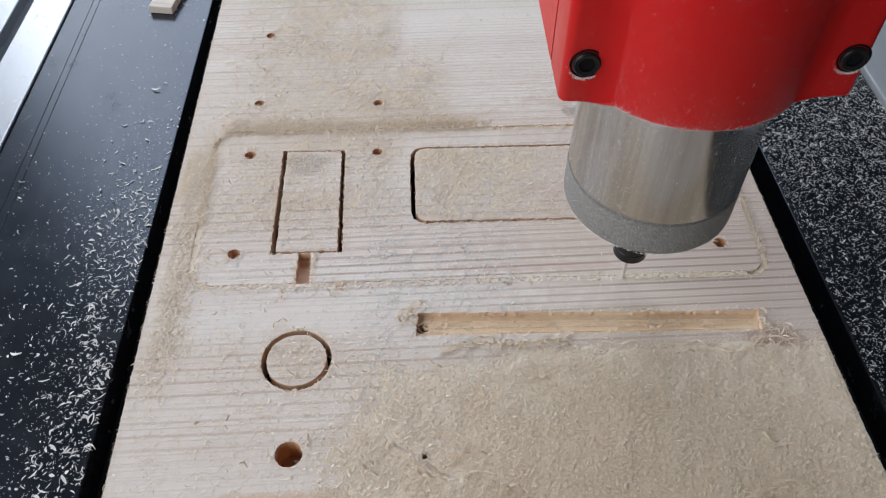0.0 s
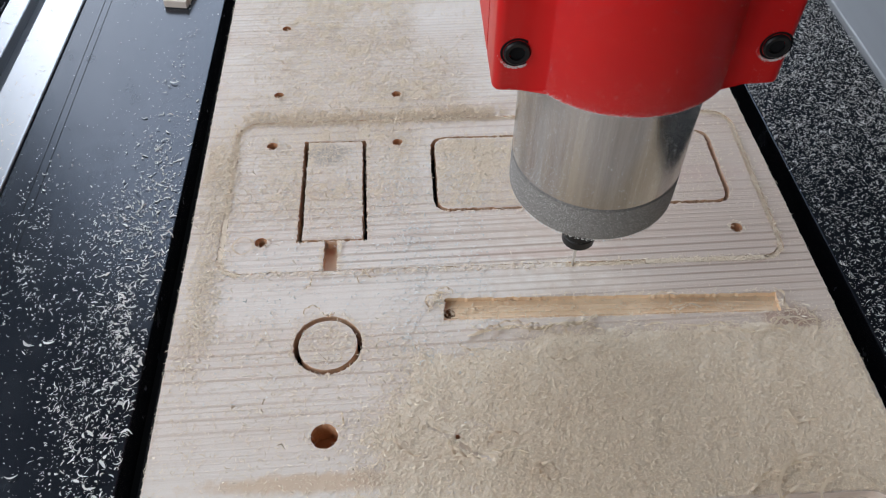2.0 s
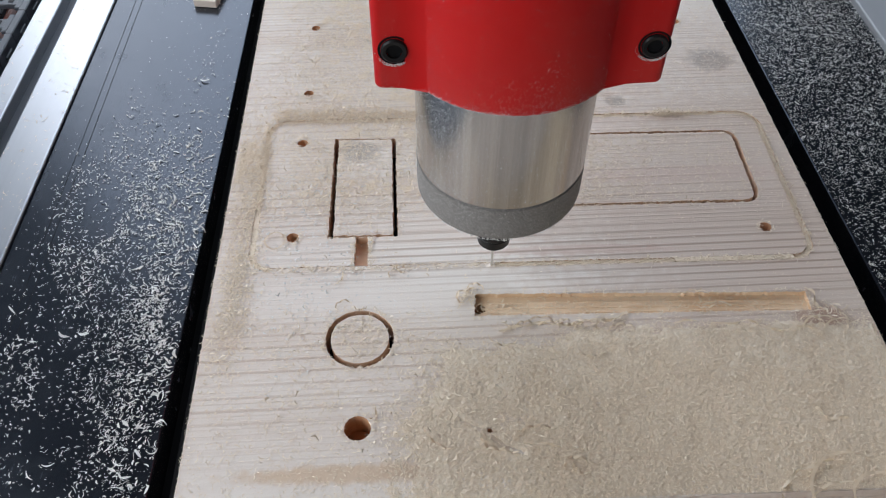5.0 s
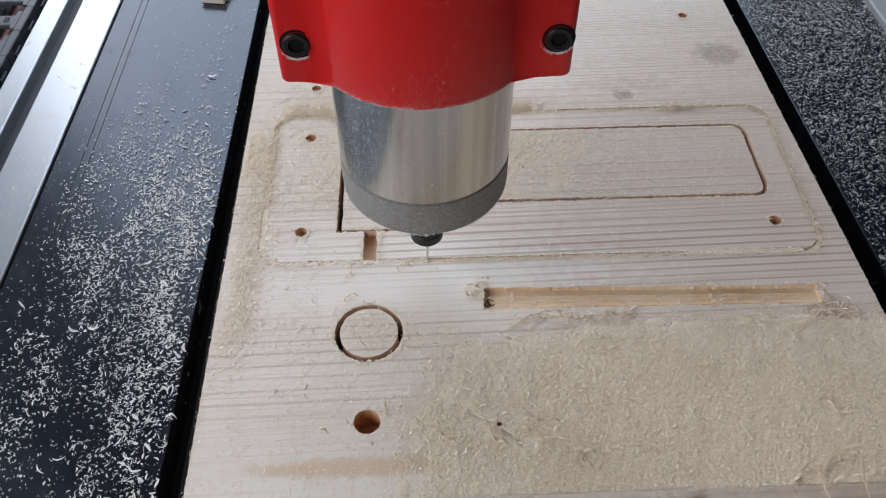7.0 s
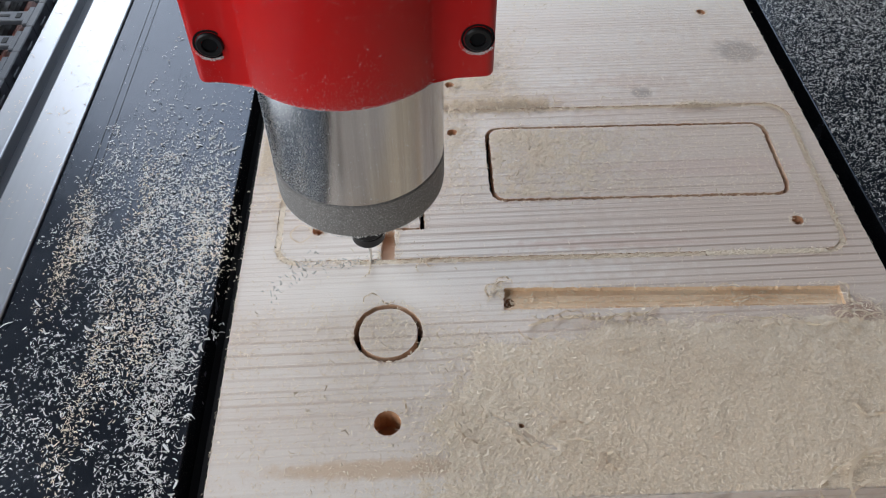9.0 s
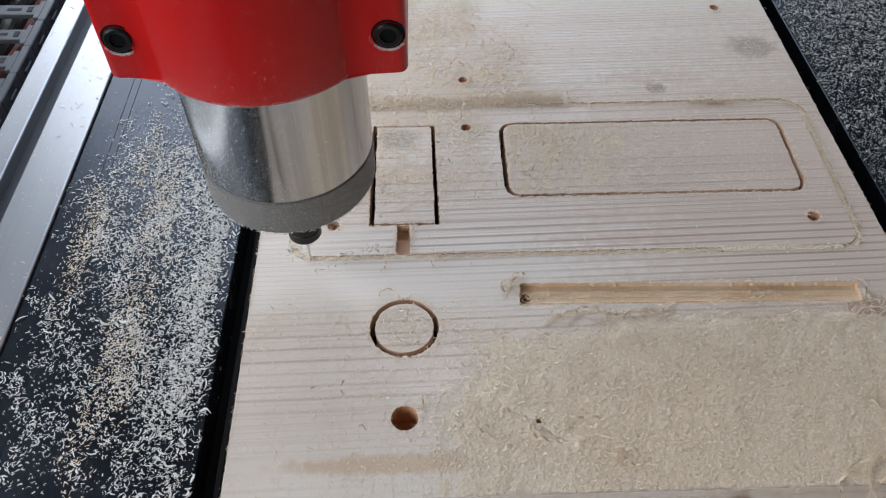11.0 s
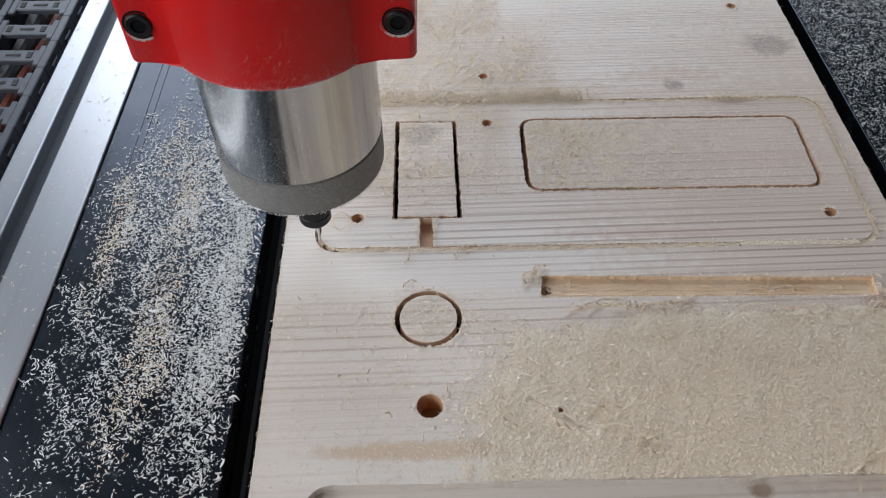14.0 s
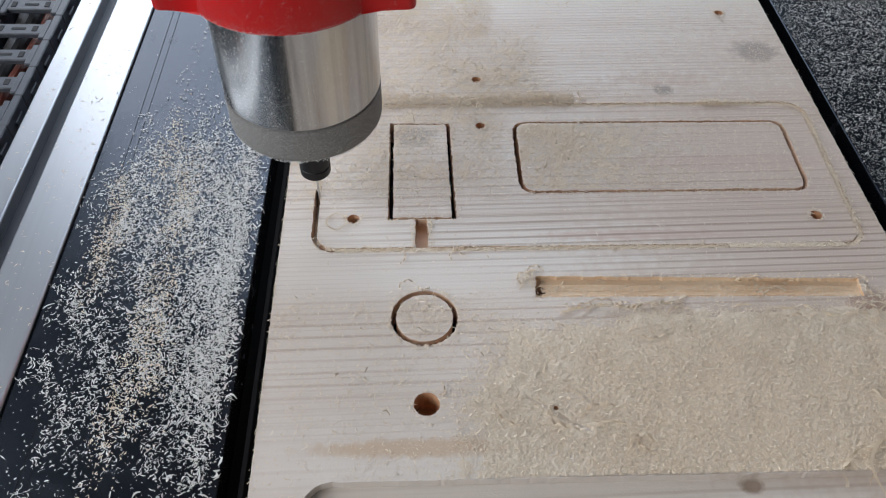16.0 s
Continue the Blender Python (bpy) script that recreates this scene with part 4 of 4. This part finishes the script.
def spindle():
    head = new("milling_spindle")
    tagged(head, "milling spindle with a polished shell in a red clamp", "spindle")
    outline = holder_outline(-0.0035)
    part("clamp_front", prism_bm(outline, 0.1004, 0.178, 0.0007), M_RED, head, "dust-speckled red clamp front", smooth=True)
    back = [(CLAMP_L, 0.060), (CLAMP_L, -0.0022), (CLAMP_R, -0.0022), (CLAMP_R, 0.060)]
    part("clamp_back", prism_bm(back, 0.1004, 0.178, 0.0007), M_RED, head)
    part("motor_shell", lathe_bm([(0, 0.0595), (0.0266, 0.0595), (0.0272, 0.0600), (0.0272, 0.1010), (0.0272, 0.182), (0, 0.182)], 128), M_STEEL, head, "polished steel motor shell", smooth=True)
    part("shell_seam", lathe_bm([(0, 0.0589), (0.0270, 0.0589), (0.0270, 0.0596), (0, 0.0596)], 96), M_CAP, head)
    part("end_cap", lathe_bm([(0, 0.0452), (0.0252, 0.0452), (0.0266, 0.0456), (0.0272, 0.0466), (0.0273, 0.0480), (0.0273, 0.0590), (0, 0.0590)], 128), M_CAP, head, "grey end cap coated with dust", smooth=True)
    part("shaft", lathe_bm([(0, 0.030), (0.0045, 0.030), (0.0045, 0.0455), (0, 0.0455)], 40), M_BLACK, head, smooth=True)
    nut = part("collet_nut", lathe_bm([(0.0015, 0.0140), (0.0050, 0.0140), (0.0059, 0.0152), (0.0060, 0.0185), (0.0057, 0.0188), (0.0060, 0.0192), (0.0060, 0.0330), (0.0045, 0.0340), (0, 0.0340)], 48), M_BLACK, head, "black collet nut", smooth=True)
    bm = bmesh.new()
    rows = []
    for i in range(40):
        z = -0.006 + 0.021 * i / 39
        tw = i * 0.42 if z < 0.006 else 39 * 0.2
        rr = 0.0006
        rows.append([bm.verts.new((rr * (0.62 + 0.38 * abs(math.cos(a * math.pi / 12 * 1 + 0)) if z < 0.006 else 1) * math.cos(a * math.pi / 6 + tw), rr * (0.62 + 0.38 * abs(math.cos(a * math.pi / 12)) if z < 0.006 else 1) * math.sin(a * math.pi / 6 + tw), z)) for a in range(12)])
    for a, b in zip(rows, rows[1:]):
        for j in range(12):
            bm.faces.new((a[j], a[(j + 1) % 12], b[(j + 1) % 12], b[j]))
    bit = part("milling_bit", bm, M_BIT, head, "thin steel cutter", smooth=True)
    for bx in (-0.0322, 0.0354):
        bm = lathe_bm([(0.0021, 0.0029), (0.0021, 0.0036), (0.0031, 0.0038), (0.0035, 0.0034), (0.0036, -0.002), (0, -0.002)], 40)
        bolt = part("bolt", bm, M_BLACK, head, "black socket head bolt", smooth=True)
        bolt.matrix_basis = pose(bx, -0.0167, 0.1128, 90, 0, 0)
        part("socket", lathe_bm([(0, 0.0030), (0.0022, 0.0030), (0.0022, 0.0032)], 6), M_SLOT, bolt)
        # flat black ring that stands for the shaded gap around the bolt head
        shade_ring = part("shade_ring", lathe_bm([(0.0037, -0.0006), (0.0043, -0.0006), (0.0043, 0.00008), (0.0037, 0.00008)], 40), M_SLOT, head)
        shade_ring.matrix_basis = pose(bx, -0.0195, 0.1128, 90, 0, 0)
    # dust that clings to the head
    rng = np.random.default_rng(12)

    def cling(n, surf, name, size, label):
        p, nrm = surf(n)
        q = flakes(np.zeros((len(p), 3)), size, size * 1.25, 0.2, 0.1, rng)
        up = np.tile([0.0, 0.0, 1.0], (len(p), 1))
        side = np.cross(up, nrm)
        out = p[:, None, :] + q[:, :, 0:1] * side[:, None, :] + q[:, :, 1:2] * up[:, None, :] + (q[:, :, 2:3] + 0.00006) * nrm[:, None, :]
        stuff(name, out, M_CHIP_PALE, label, "", head)

    def shell(r, z0, z1, power=1.0, left=0.0):
        def surf(n):
            a = rng.uniform(math.pi, 2 * math.pi, n)
            if left:
                keep = rng.uniform(0, 1, n) < np.where(np.cos(a) < -0.5, 1.0, 1 - left)
                a = a[keep]
            z = z0 + (z1 - z0) * rng.uniform(0, 1, len(a)) ** power
            nr = np.stack([np.cos(a), np.sin(a), 0 * a], 1)
            return np.stack([r * np.cos(a), r * np.sin(a), z], 1), nr
        return surf

    def belly(n):
        a = rng.uniform(math.pi + 0.72, 2 * math.pi - 0.72, n)
        z = 0.1004 + 0.05 * rng.uniform(0, 1, n) ** 2.4
        nr = np.stack([np.cos(a), np.sin(a), 0 * a], 1)
        return np.stack([BELLY * np.cos(a), BELLY * np.sin(a), z], 1), nr

    def tabs(n):
        x = rng.uniform(0.0312, 0.0365, n) * rng.choice([-1, 1], n)
        z = 0.1006 + 0.045 * rng.uniform(0, 1, n) ** 1.8
        return np.stack([x, np.full(n, -0.0195), z], 1), np.tile([0.0, -1.0, 0.0], (n, 1))

    cling(5200, belly, "clamp_dust", 0.00007, "pale dust specks on the red clamp")
    cling(420, tabs, "clamp_dust", 0.00007, "pale dust specks on the red clamp")
    def lips(n):
        a = rng.normal(-math.pi / 2, 0.55, n)
        r = rng.uniform(0.0043, 0.0051, n)
        return np.stack([rng.choice([-0.0322, 0.0354], n) + r * np.cos(a), np.full(n, -0.0195), 0.1128 + r * np.sin(a)], 1), np.tile([0.0, -1.0, 0.0], (n, 1))

    cling(420, belly, "clamp_dust", 0.00016, "pale dust specks on the red clamp")
    cling(420, shell(BELLY, 0.1003, 0.1012), "rim_dust", 0.00016, "pale dust along the lower edge of the clamp")
    cling(520, shell(0.0268, 0.0451, 0.0466), "rim_dust", 0.00030, "pale chips along the lower edge of the cap")
    cling(420, lips, "bolt_dust", 0.00018, "pale dust caught below the bolts")
    cling(3600, shell(0.0272, 0.061, 0.0998, 1.2, 0.78), "shell_dust", 0.00016, "pale dust specks on the polished shell")
    cling(3000, shell(0.0273, 0.0475, 0.0588), "cap_dust", 0.00013, "pale dust on the end cap")
    return head, (nut, bit)


HEAD, SPINNING = spindle()


# ---- what fills the outer cut, and the dust that the cutter blows away ----
def cutter_time_bottom(x):
    return (0.1344 - x) / 0.0140


def packed_dust():
    """Short lengths of packed dust in the outer cut; the cutter presses those that it meets down."""
    x0, x1, y0, y1, r = KERF
    spots = []
    n = 26
    L = (x1 - x0 - 2 * r) / n
    for i in range(n):
        x = x0 + r + (i + 0.5) * L
        spots.append((x, y0, 0, L, cutter_time_bottom(x) if x < 0.134 else None, 0.0002))
        spots.append((x, y1, 0, L, None, -0.0004))
    m = 11
    L2 = (y1 - y0 - 2 * r) / m
    for i in range(m):
        y = y0 + r + (i + 0.5) * L2
        spots.append((x1, y, 90, L2, None, -0.0009))
        spots.append((x0, y, 90, L2, 11.5 + (y + 0.0085) / 0.012 if y < 0.0 else (min(15.6, 13.95 + (y + 0.0095) / 0.0135) if y < 0.016 else None), 0.0070 if y < 0.016 else 0.0))
    for cx, cy, a in ((x1 - r, y1 - r, 0), (x0 + r, y1 - r, 90), (x0 + r, y0 + r, 180), (x1 - r, y0 + r, 270)):
        for k in range(3):
            t = radians(a + 15 + 30 * k)
            spots.append((cx + r * math.cos(t), cy + r * math.sin(t), math.degrees(t) + 90, r * 0.53, 11.05 + (2 - k) * 0.15 if a == 180 else None, 0.0040 if a == 180 else -0.0006))
    rng = random.Random(31)
    moving, under = [], None
    for x, y, turn, length, t, sink in spots:
        bm = bmesh.new()
        cols, rows_ = 9, 4
        grid = []
        for i in range(cols):
            grid.append([bm.verts.new(((i / (cols - 1) - 0.5) * length, (j / (rows_ - 1) - 0.5) * HALF * 1.96, -0.00002 - abs(rng.gauss(0, 0.00013)))) for j in range(rows_)])
        low = [[bm.verts.new((v.co.x, v.co.y, -0.0012)) for v in g] for g in grid]
        for a, b in zip(grid, grid[1:]):
            for j in range(rows_ - 1):
                bm.faces.new((a[j], b[j], b[j + 1], a[j + 1]))
        for i in range(cols - 1):
            bm.faces.new((grid[i][0], low[i][0], low[i + 1][0], grid[i + 1][0]))
            bm.faces.new((grid[i][-1], grid[i + 1][-1], low[i + 1][-1], low[i][-1]))
        uncut = t is not None and y == y0
        if uncut:  # wood that stands until the cutter takes it away; dust is left below it
            ob = part("uncut_wood", bm, M_WOOD)
            tagged(ob, "pale wood in the line that the cutter mills away", "wood", group="wood before the cutter")
            if under:
                dust = new("packed_sawdust", under.data)
            else:
                low_bm = box_bm(-length / 2, length / 2, -HALF * 0.97, HALF * 0.97, -0.0016, -0.0005)
                bmesh.ops.subdivide_edges(low_bm, edges=low_bm.edges[:], cuts=3, use_grid_fill=True)
                for v in low_bm.verts:
                    v.co.z += rng.gauss(0, 0.00012)
                under = dust = part("packed_sawdust", low_bm, M_CHIP)
            dust.matrix_world = pose(x, y, 0, 0, 0, turn)
            tagged(dust, "packed sawdust filling the milled outline", "sawdust", group="sawdust in the cut")
            sink = 0.0030
        else:
            ob = part("packed_sawdust", bm, M_CHIP)
            tagged(ob, "packed sawdust filling the milled outline", "sawdust", group="sawdust in the cut")
        base = pose(x, y, sink if t is None else 0.0, 0, 0, turn)
        ob.matrix_world = base
        if t is not None:
            moving.append((ob, base, t, sink))
    return moving


PACKED = packed_dust()


def blown_patches():
    """Loose dust before the cutter; its draught carries each patch to the left bed plate."""
    out = []
    turn = random.Random(77)
    for i, x in enumerate((0.085, 0.065, 0.045, 0.025, 0.005, -0.015, -0.0315)):
        for j in range(9):
            y = -0.040 + 0.0085 * j
            rng = np.random.default_rng(40 + i * 20 + j)
            n = 560 if i == 6 else 235 if i < 3 else 130 if j > 4 else 70
            px, py = x + rng.normal(0, 0.0085, n) * (1 if i < 6 else 0.45), y + rng.normal(0, 0.0160, n)
            d = 0.55 * bumps(px, py, 50, 90, 240) + 0.25
            ok = (rng.uniform(0, 1, n) < d) & ~cut_out(px, py) & (px > LEFT + 0.0006) & (np.abs(px - x) < 0.0112) & (np.abs(py - y) < 0.040)
            px, py = px[ok], py[ok]
            q = flakes(np.stack([px - x, py - y, rng.uniform(0.0001, 0.0005, len(px))], 1), 0.0009, 0.00032, 0.55, 0.2, rng)
            ob = stuff("loose_sawdust", q, M_CHIP if i == 6 else M_CHIP_PALE, "loose pale sawdust blown aside by the cutter", "sawdust")
            ob.matrix_world = pose(x, y, 0)
            t = min(9.6, (0.1344 - 0.042 - x) / 0.0140) + turn.uniform(-0.3, 0.3)
            even, odd = turn.random(), (len(out) * 0.618034 + 0.3) % 1
            land = pose(-0.0652 - 0.050 * even ** 2.2, -0.078 + 0.148 * odd, BED + 0.0002, 0, 0, turn.uniform(-3, 3))
            out.append((ob, x, y, max(0.1, t), land))
    return out


PATCHES = blown_patches()


def thrown_chips():
    """Sheets of chips that stand in the outer cut until the cutter reaches them and throws them to the left bed plate."""
    out = []
    turn = random.Random(91)
    runs = [(x, KERF[2], 0, n, cutter_time_bottom(x), 0.9) for x, n in ((0.112, 8), (0.090, 9), (0.068, 12), (0.046, 18), (0.024, 28), (0.004, 60))]
    runs += [(0.0025, KERF[2], 0, 46, 10.8, 0.5), (KERF[0], 0.018, 90, 46, 13.6, 2.0)]
    for x, y, yaw, count, mid, spread in runs:
        for i in range(count):
            k = len(out)
            wide = k % 6 == 0 and yaw == 0 and x > 0.02
            rng = np.random.default_rng(k + 500)
            n, half = (26, 0.034) if wide else (52, 0.014)
            px, py = rng.uniform(-half, half, n), rng.uniform(-0.0030, 0.0030, n)
            q = flakes(np.stack([px, py, rng.uniform(0, 0.0001, n)], 1), 0.00125, 0.00032, 0.38, 0.08, rng, 0.3, 4)
            ob = stuff("thrown_chips", q, M_CHIP_PALE, "fine pale chips thrown aside by the cutter", "wood chips")
            off = ((i + 0.5) / count - 0.5) * 0.0016
            home = pose(x + (off if yaw else 0), y + (0 if yaw else off), -0.0050, 90, 0, yaw)
            ob.matrix_world = home
            t = min(15.4, max(0.15, mid + turn.uniform(-spread, spread)))
            far = (k * 0.618034) % 1
            lean = turn.uniform(-1, 1) * (12 if wide else 14 + 40 * far)
            lx = -0.0575 - abs(half * math.sin(radians(lean))) - 0.058 * far ** 2.1
            ly = -0.090 + 0.150 * ((k * 0.754878 + 0.2) % 1) ** 0.85 + turn.gauss(0, 0.012)
            if wide:
                lx, ly = -0.066 - 0.040 * far, turn.uniform(0.02, 0.14)
            lx = max(lx, strip_x(-0.1325, -0.1180, ly) + 0.009)
            up = pose((x * 2 + lx) / 3, (y * 2 + ly) / 3, 0.004, 45, 0, (yaw + 90 + lean) / 2)
            land = pose(lx, ly, BED + turn.uniform(0.0002, 0.0006), 0, 0, 90 + lean)
            out.append((ob, home, up, land, t))
    return out


THROWN = thrown_chips()


def head_place(t):
    """Plan position of the cutter."""
    keys = ((0, 0.1334, -0.0143), (0.5, 0.1266, -0.0143), (1, 0.1198, -0.0143), (1.5, 0.1130, -0.0143), (2, 0.1063, -0.0143), (2.5, 0.0990, -0.0143), (3, 0.0920, -0.0143),
            (3.5, 0.0850, -0.0143), (4, 0.0781, -0.0143), (6.5, 0.0431, -0.0143), (7, 0.0364, -0.0143), (7.5, 0.0295, -0.0143), (8, 0.0221, -0.0143), (8.5, 0.0153, -0.0143),
            (11, -0.0201, -0.0143), (11.25, -0.0233, -0.0132), (11.5, -0.0251, -0.0106), (12, -0.0261, -0.0053), (12.5, -0.0262, 0.0002), (12.85, -0.0262, 0.0039), (13, -0.0261, 0.0027),
            (13.5, -0.0263, -0.0042), (13.85, -0.0262, -0.0096), (14, -0.0262, -0.0104), (14.15, -0.0262, -0.0087), (14.5, -0.0261, -0.0037), (15, -0.0265, 0.0014), (15.5, -0.0265, 0.0075),
            (16, -0.0267, 0.0142))
    ts, xs, ys = zip(*keys)
    return float(np.interp(t, ts, xs)), float(np.interp(t, ts, ys)), ts


def motions():
    walk(HEAD, [(t, pose(*head_place(t)[:2], 0)) for t in head_place(0)[2]])
    for ob, base, t, sink in PACKED:
        down = Matrix.Translation((0, 0, -sink)) @ base
        walk(ob, [(0, base), (max(0.1, t - 0.1), base), (t + 0.15, down), (16, down)])
    for ob in SPINNING:
        walk(ob, [(k / 10, pose(0, 0, 0, 0, 0, 79 * k)) for k in range(161)])
    for ob, home, up, land, t in THROWN:
        walk(ob, [(0, home), (t, home), (t + 0.06, up), (t + 0.14, land), (16, land)])
    for ob, x, y, t, land in PATCHES:
        home = pose(x, y, 0)
        arc = Matrix.Translation(((x + land.translation.x) / 2, (y + land.translation.y) / 2, 0.004))
        walk(ob, [(0, home), (t, home), (t + 0.1, arc), (t + 0.2, land), (16, land)])


motions()
